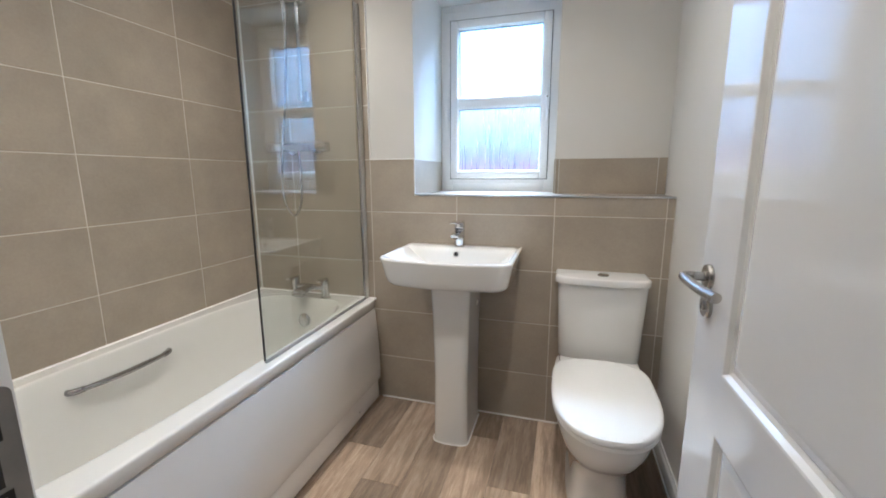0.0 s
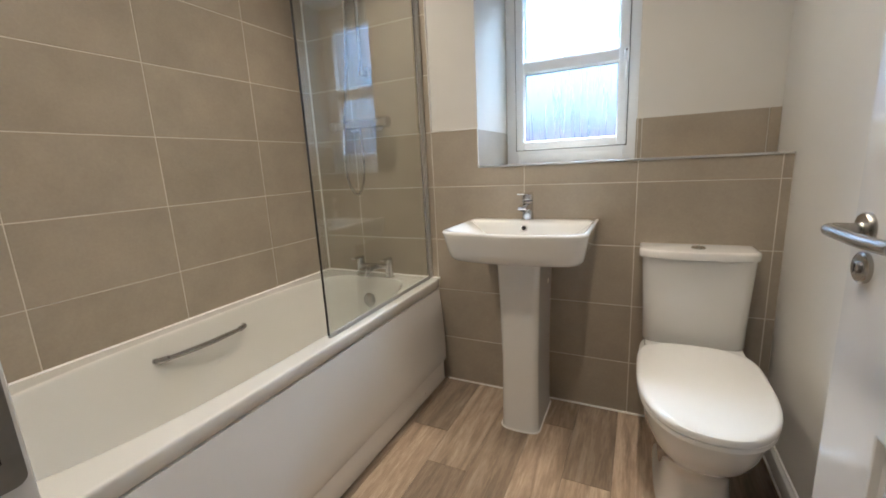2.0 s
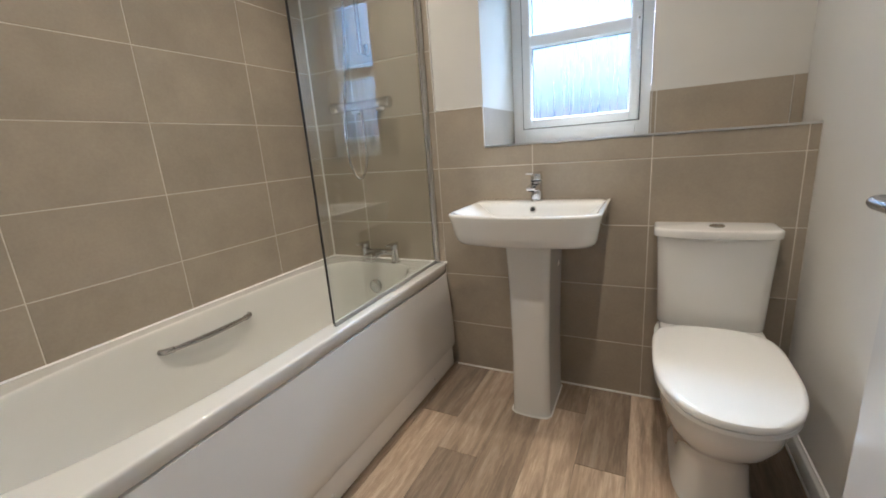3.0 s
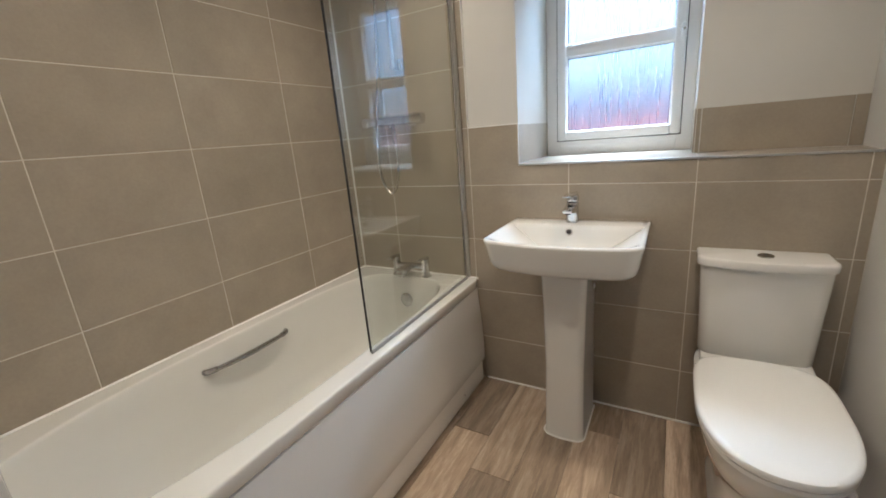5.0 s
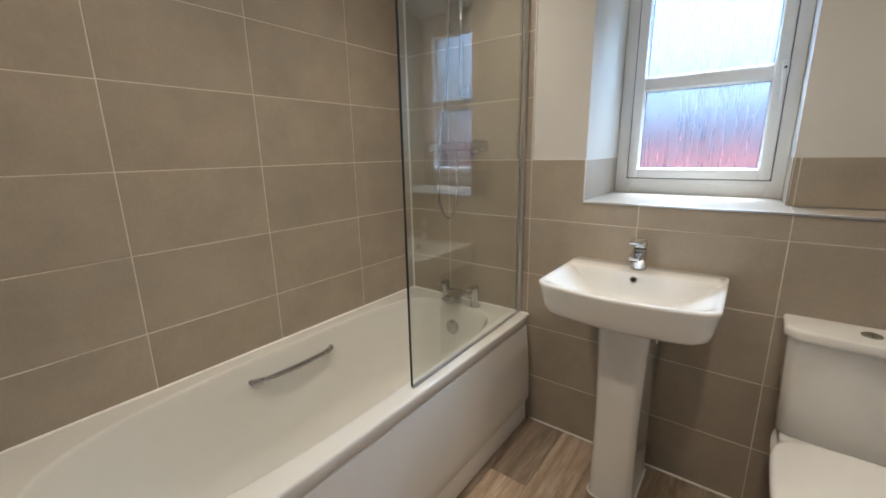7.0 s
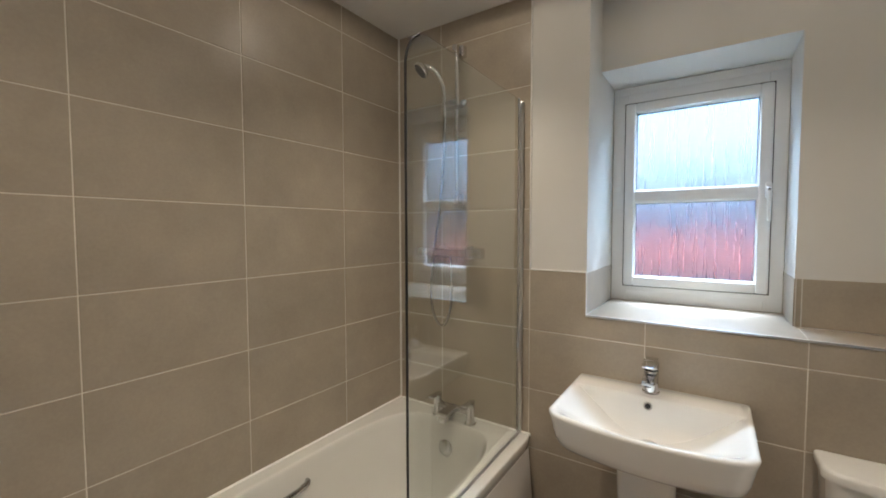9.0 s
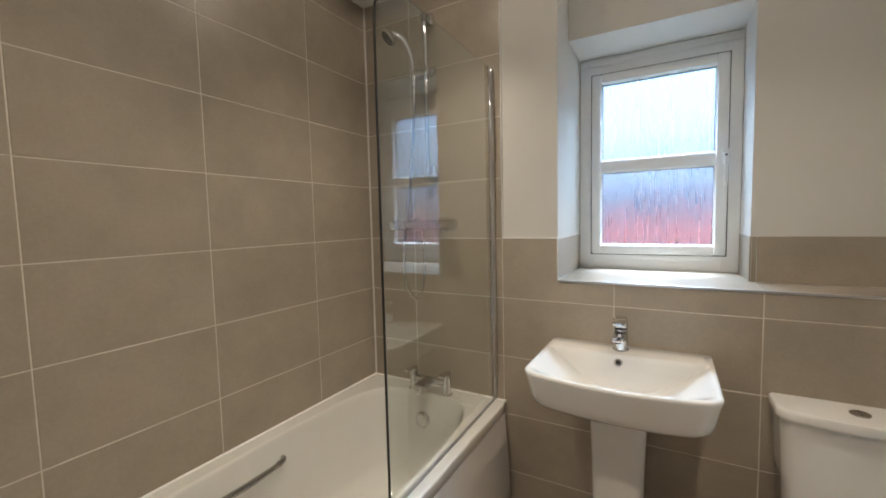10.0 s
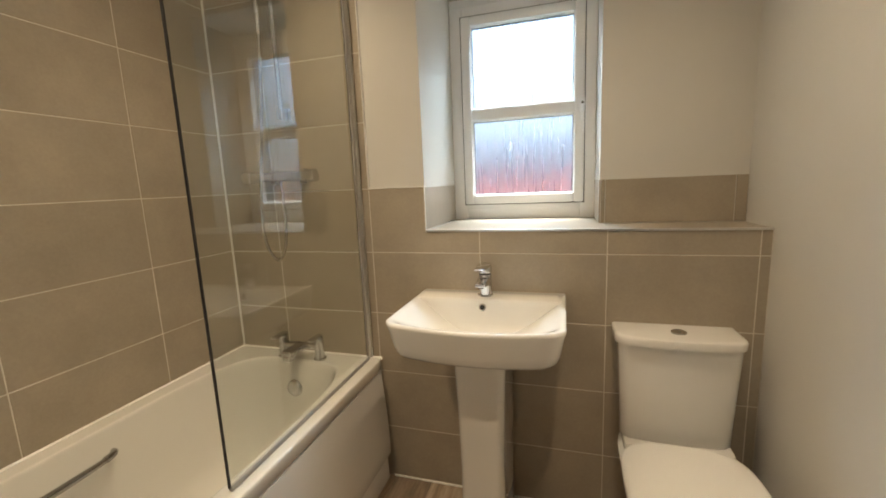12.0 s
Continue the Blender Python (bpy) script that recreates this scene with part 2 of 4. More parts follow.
def tube(bm, path, radius, n=12, flat=1.0):
    """A round bar along a path; radius is a number or one for each point."""
    path = [Vector(p) for p in path]
    rings, side = [], None
    for i, p in enumerate(path):
        d = (path[min(i + 1, len(path) - 1)] - path[max(i - 1, 0)]).normalized()
        if side is None:
            side = d.cross(Vector((0, 0, 1)) if abs(d.z) < 0.9 else Vector((1, 0, 0))).normalized()
        side = (side - d * side.dot(d)).normalized()
        up = d.cross(side)
        r = radius[i] if isinstance(radius, (list, tuple)) else radius
        rings.append([p + side * r * math.cos(2 * math.pi * k / n) + up * r * flat * math.sin(2 * math.pi * k / n) for k in range(n)])
    return loft(bm, rings)


def oval(cx, cy, hx, hy_far, hy_near, p_far, p_near, z, n=96):
    """A rounded outline whose far and near halves may differ."""
    ring = []
    for k in range(n):
        a = 2 * math.pi * k / n
        c, s = math.cos(a), math.sin(a)
        p, hy = (p_far, hy_far) if s >= 0 else (p_near, hy_near)
        ring.append(Vector((cx + hx * math.copysign(abs(c) ** (2 / p), c), cy + hy * math.copysign(abs(s) ** (2 / p), s), z)))
    return ring


def part(name, bm, mat, parent=None, label="", smooth=True, angle=40):
    me = bpy.data.meshes.new(name)
    bm.normal_update()
    if smooth:
        lim = radians(angle)
        for f in bm.faces:
            f.smooth = True
        for e in bm.edges:
            e.smooth = len(e.link_faces) == 2 and e.calc_face_angle(0) < lim
    bm.to_mesh(me)
    bm.free()
    me.materials.append(mat)
    ob = new(name, me)
    if parent is not None:
        ob.parent = parent
    if label:
        tagged(ob, label)
    return ob


def thing(name, label, category, group=""):
    e = new(name)
    e.empty_display_size = 0.1
    return tagged(e, label, category, group)


def structure(name, bm, mat, label="", smooth=False):
    return tagged(part(name, bm, mat, smooth=smooth), label, kind="structure")


# ---- structure ----
floor = structure("floor", boxes(((-0.12, -3.2, -0.12), (XR + 0.12, YB, -0.003))), DARK, "wood-effect vinyl plank floor")
ceiling = structure("ceiling", boxes(((-0.12, -3.2, CEIL), (XR + 0.12, FRAME_Y + 0.2, CEIL + 0.12))), CEILING, "plain white painted ceiling")
wall_left = structure("wall_left", boxes(((-0.12, -3.2, 0), (-0.0012, FRAME_Y + 0.2, CEIL))), GROUT, "wall of beige ceramic tiles with pale grout")
wall_right = structure("wall_right", boxes(((XR, -3.2, 0), (XR + 0.12, FRAME_Y + 0.2, CEIL))), WALL, "plain off-white painted wall")
OUT = FRAME_Y + 0.19
wall_window = structure("wall_window", boxes(
    ((0, YB, 0), (BOX_X - 0.003, OUT, CEIL)), ((WIN_R + 0.003, YB, 0), (XR, OUT, CEIL)),
    ((BOX_X - 0.003, YB, WIN_TOP), (WIN_R + 0.003, OUT, CEIL)), ((BOX_X - 0.003, YB, 0), (WIN_R + 0.003, OUT, SILL - 0.012))), WALL, "off-white wall round the bathroom window")
wall_boxing = structure("wall_boxing", boxes(((0, 0.0075, 0), (BOX_X, YB, CEIL))), WALL, "full-height off-white boxed pipe casing")
wall_half = structure("wall_half", boxes(((BOX_X, 0.0012, 0), (XR, YB, SILL - 0.0012))), GROUT, "half-height tiled casing with a ledge on top")
wall_grout = structure("wall_grout", boxes(((0, 0.0012, 0), (0.703, 0.0075, CEIL)), ((0.703, 0.0012, 0), (BOX_X, 0.0075, TILE_TOP))), GROUT, "pale grout behind the shower tiles")
wall_door = structure("wall_door", boxes(
    ((0, YN - 0.11, 0), (DOOR_L - 0.03, YN, CEIL)), ((DOOR_R + 0.03, YN - 0.11, 0), (XR, YN, CEIL)),
    ((DOOR_L - 0.03, YN - 0.11, DOOR_H + 0.03), (DOOR_R + 0.03, YN, CEIL))), WALL, "off-white wall with the doorway")
wall_hall = structure("wall_hall", boxes(((-0.12, -3.2, 0), (XR + 0.12, -3.1, CEIL))), WALL, "off-white landing wall")
carpet = structure("carpet", boxes(((0, -3.1, -0.003), (XR, YN - 0.10, 0.006))), CARPET, "beige landing carpet")

# door lining, stops and architrave
lin = structure("door_lining", boxes(
    ((DOOR_L - 0.03, YN - 0.125, 0), (DOOR_L, YN + 0.020, DOOR_H), 0.002), ((DOOR_R, YN - 0.125, 0), (DOOR_R + 0.03, YN + 0.020, DOOR_H), 0.002),
    ((DOOR_L - 0.03, YN - 0.125, DOOR_H), (DOOR_R + 0.03, YN + 0.020, DOOR_H + 0.03), 0.002),
    ((DOOR_L, YN - 0.075, 0), (DOOR_L + 0.012, YN - 0.035, DOOR_H), 0.002), ((DOOR_R - 0.012, YN - 0.075, 0), (DOOR_R, YN - 0.035, DOOR_H), 0.002)), GLOSS, "white gloss-painted door lining with stops", smooth=True)
arch = structure("trim", boxes(
    ((DOOR_L - 0.075, YN + 0.001, 0), (DOOR_L - 0.008, YN + 0.018, DOOR_H + 0.07), 0.004), ((DOOR_R + 0.008, YN + 0.001, 0), (XR - 0.002, YN + 0.018, DOOR_H + 0.07), 0.004),
    ((DOOR_L - 0.008, YN + 0.001, DOOR_H + 0.008), (DOOR_R + 0.008, YN + 0.018, DOOR_H + 0.07), 0.004)), GLOSS, "white painted architrave", smooth=True)

# skirting along the right-hand wall, with a moulded top
bm = bmesh.new()
prof = [(XR, 0.0), (XR - 0.012, 0.0), (XR - 0.012, 0.058), (XR - 0.010, 0.066), (XR - 0.006, 0.070), (XR - 0.005, 0.080), (XR, 0.082)]
loft(bm, [[Vector((x, y, z)) for x, z in prof] for y in (0.0, YN + 0.02)])
skirt = structure("baseboard", bm, GLOSS, "white painted skirting board", smooth=True)
bm = bmesh.new()
tube(bm, [(XR - 0.014, -0.005, 0.002), (XR - 0.014, YN + 0.02, 0.002)], 0.004, 8)
structure("trim_sealant_skirting", bm, SEALANT, "thin white sealant bead")
bm = bmesh.new()
tube(bm, [(0.735, -0.003, 0.002), (XR - 0.01, -0.003, 0.002)], 0.0045, 8)
structure("trim_sealant_floor", bm, SEALANT, "thin white sealant bead")
bm = bmesh.new()
tube(bm, [(0.004, 0.0, 0.55), (0.004, 0.0, CEIL)], 0.004, 8)
tube(bm, [(0.004, -0.002, 0.541), (0.004, YN + 0.02, 0.541)], 0.007, 8)
tube(bm, [(0.002, -0.004, 0.541), (0.712, -0.004, 0.541)], 0.007, 8)
structure("trim_sealant_bath", bm, SEALANT, "white sealant along the bath and corner")

# metal-edged trim of the ledge and the tile tops
bm = boxes(((BOX_X, -0.0035, SILL - 0.006), (XR - 0.001, 0.006, SILL + 0.0015), 0.0015))
structure("trim_ledge", bm, ALU, "shiny tile trim along the ledge", smooth=True)
bm = boxes(((0.703, -0.001, TILE_TOP - 0.001), (BOX_X + 0.001, 0.008, TILE_TOP + 0.004), 0.001), ((0.7005, -0.002, TILE_TOP + 0.004), (0.7045, 0.008, CEIL), 0.001),
           ((BOX_X - 0.001, -0.002, SILL), (BOX_X + 0.003, 0.003, TILE_TOP), 0.001))
structure("trim_tile_edge", bm, SEALANT, "white tile edge trim", smooth=True)

# ---- window ----
FL, FR, FB, FT = 0.9295, 1.5675, SILL - 0.0125, 2.028
win = tagged(new("window_1"), "white framed casement window with two obscured wet panes", kind="structure")


def ring_frame(x0, x1, z0, z1, w, y0, y1, bevel=0.004):
    return boxes(((x0, y0, z0), (x0 + w, y1, z1), bevel), ((x1 - w, y0, z0), (x1, y1, z1), bevel), ((x0 + w, y0, z1 - w), (x1 - w, y1, z1), bevel), ((x0 + w, y0, z0), (x1 - w, y1, z0 + w), bevel))


part("window_frame", ring_frame(FL, FR, FB, FT, 0.062, FRAME_Y + 0.0005, FRAME_Y + 0.07), UPVC, win)
part("bottom_rail", boxes(((FL + 0.001, FRAME_Y + 0.001, FB + 0.045), (FR - 0.001, FRAME_Y + 0.06, FB + 0.096), 0.003)), UPVC, win)
part("head_trim", boxes(((FL, FRAME_Y + 0.004, FT), (FR, FRAME_Y + 0.06, WIN_TOP - 0.001), 0.003)), UPVC, win)
SX0, SX1, SZ0, SZ1 = 0.983, 1.520, 1.147, 1.984
part("gasket", ring_frame(SX0 - 0.0035, SX1 + 0.0035, SZ0 - 0.0035, SZ1 + 0.0035, 0.006, FRAME_Y - 0.0015, FRAME_Y + 0.02, 0.0), SEAL_DARK, win, "thin dark gasket round the sash")
sash = part("sash", ring_frame(SX0, SX1, SZ0, SZ1, 0.042, FRAME_Y - 0.012, FRAME_Y + 0.05, 0.007), UPVC, win)
MIDZ = 1.558
part("glazing_bar", boxes(((SX0 + 0.040, FRAME_Y - 0.006, MIDZ - 0.026), (SX1 - 0.040, FRAME_Y + 0.05, MIDZ + 0.026), 0.006)), UPVC, sash)
for z0, z1 in ((SZ0 + 0.036, MIDZ - 0.022), (MIDZ + 0.022, SZ1 - 0.036)):
    part("glazing_bead", ring_frame(SX0 + 0.036, SX1 - 0.036, z0, z1, 0.010, FRAME_Y + 0.004, FRAME_Y + 0.02, 0.004), UPVC, sash)
    part("glazing_gasket", ring_frame(SX0 + 0.036, SX1 - 0.036, z0, z1, 0.0125, FRAME_Y + 0.021, FRAME_Y + 0.025, 0.0), SEAL_DARK, sash)
    p = part("pane", boxes(((SX0 + 0.036, FRAME_Y + 0.026, z0), (SX1 - 0.036, FRAME_Y + 0.034, z1))), OBSCURE, sash, "obscured glass pane wet with condensation", smooth=False)
    p.visible_shadow = False
# handle on the meeting line of sash and frame: rose with a key button, slim lever hanging down
HX = SX1 - 0.010
bm = boxes(((HX - 0.011, FRAME_Y - 0.026, MIDZ - 0.030), (HX + 0.011, FRAME_Y - 0.011, MIDZ + 0.036), 0.006))
handle = part("window_handle", bm, UPVC, sash, "white locking handle")
bm = bmesh.new()
tube(bm, smooth_path([(HX, FRAME_Y - 0.028, MIDZ + 0.012), (HX, FRAME_Y - 0.044, MIDZ + 0.004), (HX + 0.001, FRAME_Y - 0.046, MIDZ - 0.03), (HX + 0.002, FRAME_Y - 0.043, MIDZ - 0.118)], 6), [0.0085] * 12 + [0.0075 - 0.0003 * k for k in range(7)], 12, 0.7)
part("lever", bm, UPVC, handle)
bm = bmesh.new()
turned(bm, [(0, 0), (0.0052, 0), (0.0052, 0.003), (0, 0.0034)], pose(HX, FRAME_Y - 0.0505, MIDZ + 0.006, 90), 14)
part("lock_button", bm, STEEL, handle)
bm = bmesh.new()
turned(bm, [(0, 0), (0.0024, 0), (0.0024, 0.001), (0, 0.0011)], pose(HX, FRAME_Y - 0.0540, MIDZ + 0.006, 90), 10)
part("keyhole", bm, DARK, handle)

# ---- outside ----
ground = structure("ground", boxes(((-400, OUT + 0.3, -2.9), (400, 800, -2.75))), LAWN, "grass ground outside, seen through wet glass")
shed = thing("garage", "garage with a red clay roof and pale walls", "garage")
part("wall", boxes(((-8, 10.5, -2.75), (10, 16, 0.42), 0.02)), RENDERED, shed, "pale rendered wall")
bm = bmesh.new()
loft(bm, [[Vector((x, 10.1, 0.36)), Vector((x, 13.2, 1.20)), Vector((x, 16.4, 0.36)), Vector((x, 13.2, 0.5))] for x in (-8.3, 10.3)])
part("roof", bm, BRICKY, shed, "red clay tiled roof", smooth=False)
house = thing("house", "distant house with a blue-grey slate roof", "house")
part("wall", boxes(((-20, 30, -2.75), (24, 40, 3.2), 0.02)), RENDERED, house)
bm = bmesh.new()
loft(bm, [[Vector((x, 29.6, 3.1)), Vector((x, 35, 6.6)), Vector((x, 40.4, 3.1)), Vector((x, 35, 3.3))] for x in (-20.5, 24.5)])
part("roof", bm, SLATE, house, "slate roof", smooth=False)

# ---- bath ----
bath = thing("bathtub", "white acrylic bathtub with a moulded panel along the tiled wall", "bathtub")
BT = 0.543


def rect_ring(inset, z, n=96):
    return oval(0.358, -0.835, 0.358 - inset, 0.835 - inset - 0.001, 0.835 - inset - 0.001, 40, 40, z, n)


bm = bmesh.new()
rings = [rect_ring(0.004, BT - 0.045), rect_ring(0.0, BT - 0.042), rect_ring(0.0, BT - 0.010), rect_ring(0.0, BT - 0.006), rect_ring(0.0012, BT - 0.0025), rect_ring(0.003, BT - 0.0008), rect_ring(0.006, BT), rect_ring(0.014, BT)]
for hx, f, nr, z in ((0.300, 0.780, 0.793, BT), (0.293, 0.773, 0.786, BT), (0.2895, 0.7695, 0.782, BT - 0.001), (0.2865, 0.7665, 0.778, BT - 0.004), (0.284, 0.763, 0.774, BT - 0.010), (0.279, 0.753, 0.757, BT - 0.035), (0.262, 0.735, 0.70, BT - 0.12), (0.250, 0.722, 0.64, BT - 0.22), (0.232, 0.70, 0.57, BT - 0.32), (0.205, 0.66, 0.50, BT - 0.365), (0.16, 0.60, 0.43, BT - 0.388), (0.09, 0.45, 0.30, BT - 0.396), (0.02, 0.1, 0.1, BT - 0.398)):
    rings.append(oval(0.355, -0.855, hx, f, nr, 4.4, 3.0, z))
loft(bm, rings, cap0=False)
tub = part("tub", bm, ACRYLIC, bath, angle=80)
# front panel: bowed body above a plinth
bm = bmesh.new()
prof = [(0.655, 0.4955), (0.707, 0.4955), (0.7125, 0.491), (0.717, 0.44), (0.724, 0.36), (0.730, 0.27), (0.733, 0.18), (0.732, 0.125), (0.726, 0.112), (0.655, 0.108)]
ys = [(-0.012, 0.45), (-0.016, 0.85), (-0.022, 1.0), (-0.30, 1.0), (-0.8, 1.0), (-1.2, 1.0), (-1.66, 1.0)]
loft(bm, [[Vector((0.655 + (x - 0.655) * k, y, z)) for x, z in prof] for y, k in ys])
part("bath_panel", bm, PANEL, bath, "satin white bath panel", angle=30)
bm = bmesh.new()
prof = [(0.655, 0.125), (0.7275, 0.125), (0.729, 0.08), (0.730, 0.022), (0.728, 0.017), (0.655, 0.017)]
loft(bm, [[Vector((x, y, z)) for x, z in prof] for y in (-0.045, -1.66)])
plinth = part("plinth", bm, PANEL, bath, angle=30)
# shade of the recess under the plinth, put in as a black strip
part("floor_batten", boxes(((0.66, -1.65, 0.0005), (0.712, -0.05, 0.020))), DARK, plinth, "black strip standing in for shade in the gap at the floor", smooth=False)
for y in (-0.25, -0.95):
    bm = bmesh.new()
    turned(bm, [(0, 0), (0.008, 0), (0.008, 0.002), (0.005, 0.005), (0, 0.006)], pose(0.7292, y, 0.055, 0, 90, 0), 14)
    part("screw_cap", bm, PANEL, plinth)
bm = bmesh.new()
turned(bm, [(0, 0), (0.036, 0), (0.036, 0.004), (0.031, 0.009), (0.012, 0.011), (0, 0.011)], pose(0.355, -0.119, 0.43, 84), 28)
part("overflow", bm, CHROME, tub, "round chrome overflow cover")
bm = bmesh.new()
turned(bm, [(0, 0), (0.033, 0), (0.033, 0.004), (0.024, 0.009), (0, 0.010)], pose(0.355, -0.35, BT - 0.396), 24)
part("waste", bm, CHROME, tub, "round chrome waste")
# grab handle on the well's wall side
bm = bmesh.new()
path = smooth_path([(0.104, -0.985, 0.468), (0.111, -0.945, 0.467), (0.116, -0.89, 0.466), (0.118, -0.828, 0.465), (0.116, -0.766, 0.465), (0.111, -0.711, 0.464), (0.104, -0.677, 0.463)], 6)
n = len(path) - 1
tube(bm, path, [0.0085 + 0.0035 * math.sin(math.pi * i / n) for i in range(n + 1)], 16, 0.85)
grip = part("grab_handle", bm, HANDLE, bath, "chrome bath grab handle")
for y, side in ((-0.985, -1), (-0.677, 1)):
    z = 0.4655 - 0.0025 * side
    bm = bmesh.new()
    tube(bm, [(0.074, y + side * 0.026, z), (0.090, y + side * 0.024, z), (0.098, y + side * 0.016, z), (0.104, y, z), (0.106, y - side * 0.010, z), (0.107, y - side * 0.013, z)], [0.0095, 0.0110, 0.0110, 0.0108, 0.0115, 0.0095], 18)
    part("end_cap", bm, HANDLE, grip)

# ---- bath taps ----
mixer = thing("bath_mixer_tap", "chrome two-lever bath filler tap on the bath rim", "tap")
for x in (0.275, 0.450):
    bm = bmesh.new()
    turned(bm, [(0, 0), (0.026, 0), (0.026, 0.004), (0.020, 0.008), (0.019, 0.060), (0.020, 0.064), (0.020, 0.088), (0.018, 0.094), (0, 0.095)], pose(x, -0.062, BT), 24)
    pillar = part("pillar", bm, CHROME, mixer)
    bm = boxes(((x - 0.013, -0.125, BT + 0.094), (x + 0.013, -0.042, BT + 0.104), 0.004))
    part("lever", bm, CHROME, pillar)
bm = boxes(((0.270, -0.078, BT + 0.040), (0.455, -0.046, BT + 0.066), 0.009))
part("bridge", bm, CHROME, mixer)
bm = bmesh.new()
box(bm, (0.338, -0.165, BT + 0.036), (0.387, -0.05, BT + 0.066), 0.009)
box(bm, (0.343, -0.168, BT + 0.020), (0.382, -0.130, BT + 0.045), 0.007)
part("spout", bm, CHROME, mixer)

# ---- shower screen ----
screen = thing("shower_screen", "clear glass bath screen with a rounded top corner and chrome hinge", "shower screen")
SCX, SZ, ST, SY = 0.664, BT + 0.012, 1.936, -0.780
bm = bmesh.new()
outline = [(-0.035, SZ), (-0.035, ST)] + [(SY + 0.11 - 0.11 * math.sin(a), ST - 0.11 + 0.11 * math.cos(a)) for a in [math.pi / 2 * k / 10 for k in range(11)]] + [(SY, SZ)]
loft(bm, [[Vector((x, y, z)) for y, z in outline] for x in (SCX - 0.003, SCX + 0.003)])
pane = part("glass_panel", bm, CLEAR, screen, "clear toughened glass", smooth=False)
pane.visible_shadow = False
# the panel's dark polished edge
bm = bmesh.new()
edge = [(SY - 0.001, SZ), (SY - 0.001, ST - 0.11)] + [(SY + 0.11 - 0.111 * math.cos(a), ST - 0.11 + 0.111 * math.sin(a)) for a in [math.pi / 2 * k / 10 for k in range(1, 8)]]
tube(bm, [(SCX, y, z) for y, z in edge], 0.0034, 6)
part("glass_edge", bm, DARK, pane, "dark polished glass edge")
bm = boxes(((SCX - 0.010, -0.018, SZ - 0.008), (SCX + 0.010, -0.001, ST), 0.003))
part("wall_channel", bm, ALU, screen)
bm = bmesh.new()
turned(bm, [(0, 0), (0.0072, 0), (0.0072, ST - SZ), (0.006, ST - SZ + 0.004), (0, ST - SZ + 0.004)], pose(SCX, -0.037, SZ), 16)
part("hinge_tube", bm, CHROME, screen)
bm = boxes(((SCX - 0.006, SY + 0.001, BT + 0.001), (SCX + 0.006, -0.03, SZ + 0.004), 0.002))
part("bottom_seal", bm, SEAL, screen, "grey vinyl seal")
# the screen stands slightly open on its hinge
screen.matrix_basis = Matrix.Translation((SCX, -0.037, 0)) @ pose(0, 0, 0, 0, 0, 1.05) @ Matrix.Translation((-SCX, 0.037, 0))

# ---- shower ----
shower = thing("shower_set", "chrome bar shower with riser rail, hose and hand shower", "shower")
RX = 0.375
bm = bmesh.new()
tube(bm, [(0.215, -0.062, 1.305), (0.470, -0.062, 1.305)], 0.021, 20)
for x in (0.270, 0.415):
    turned(bm, [(0, 0), (0.034, 0), (0.032, 0.010), (0.018, 0.018), (0.018, 0.062), (0, 0.062)], pose(x, 0.0, 1.305, 90), 20)
valve = part("valve_body", bm, CHROME, shower)
for x0, x1 in ((0.205, 0.160), (0.480, 0.525)):
    bm = bmesh.new()
    s = math.copysign(1, x1 - x0)
    tube(bm, [(x0 - s * 0.01, -0.062, 1.305), (x0, -0.062, 1.305), (x0 + s * 0.004, -0.062, 1.305), (x0 + s * 0.028, -0.062, 1.305), (x0 + s * 0.031, -0.062, 1.305)], [0.022, 0.025, 0.026, 0.025, 0.019], 24)
    part("control_knob", bm, CHROME, valve)
bm = bmesh.new()
tube(bm, [(RX, -0.055, 1.52), (RX, -0.055, 2.218)], 0.0098, 16)
part("riser_rail", bm, CHROME, shower)
for z in (1.54, 2.196):
    bm = boxes(((RX - 0.013, -0.070, z - 0.016), (RX + 0.013, -0.030, z + 0.024), 0.006), ((RX - 0.006, -0.036, z - 0.022), (RX + 0.026, -0.001, z + 0.030), 0.008))
    part("rail_bracket", bm, CHROME, shower)
bm = boxes(((RX - 0.060, -0.094, 1.944), (RX + 0.034, -0.038, 1.976), 0.008))
turned(bm, [(0, 0), (0.015, 0), (0.015, 0.018), (0.011, 0.024), (0, 0.024)], pose(RX + 0.028, -0.058, 1.962, 0, 90, 0), 18)
part("slider", bm, CHROME, shower)
bm = bmesh.new()
hs = smooth_path([(0.332, -0.085, 1.905), (0.330, -0.088, 1.99), (0.325, -0.100, 2.05), (0.308, -0.125, 2.098), (0.272, -0.152, 2.118)], 6)
tube(bm, hs, [0.010 + 0.003 * i / (len(hs) - 1) for i in range(len(hs))], 14)
part("handset", bm, CHROME, shower)
facing = Vector((-0.48, -0.56, -0.68)).normalized()
head_pose = Matrix.Translation((0.256, -0.160, 2.100)) @ facing.to_track_quat("Z", "Y").to_matrix().to_4x4()
bm = bmesh.new()
turned(bm, [(0, -0.030), (0.014, -0.029), (0.028, -0.018), (0.038, -0.008), (0.039, 0.002), (0.036, 0.006), (0.033, 0.004), (0, 0.004)], head_pose, 28)
head = part("shower_head", bm, CHROME, shower)
bm = bmesh.new()
turned(bm, [(0, 0.0042), (0.033, 0.0042), (0.031, 0.0062), (0, 0.0065)], head_pose, 24)
part("spray_plate", bm, SPRAY, head, "dark grey spray plate")
bm = bmesh.new()
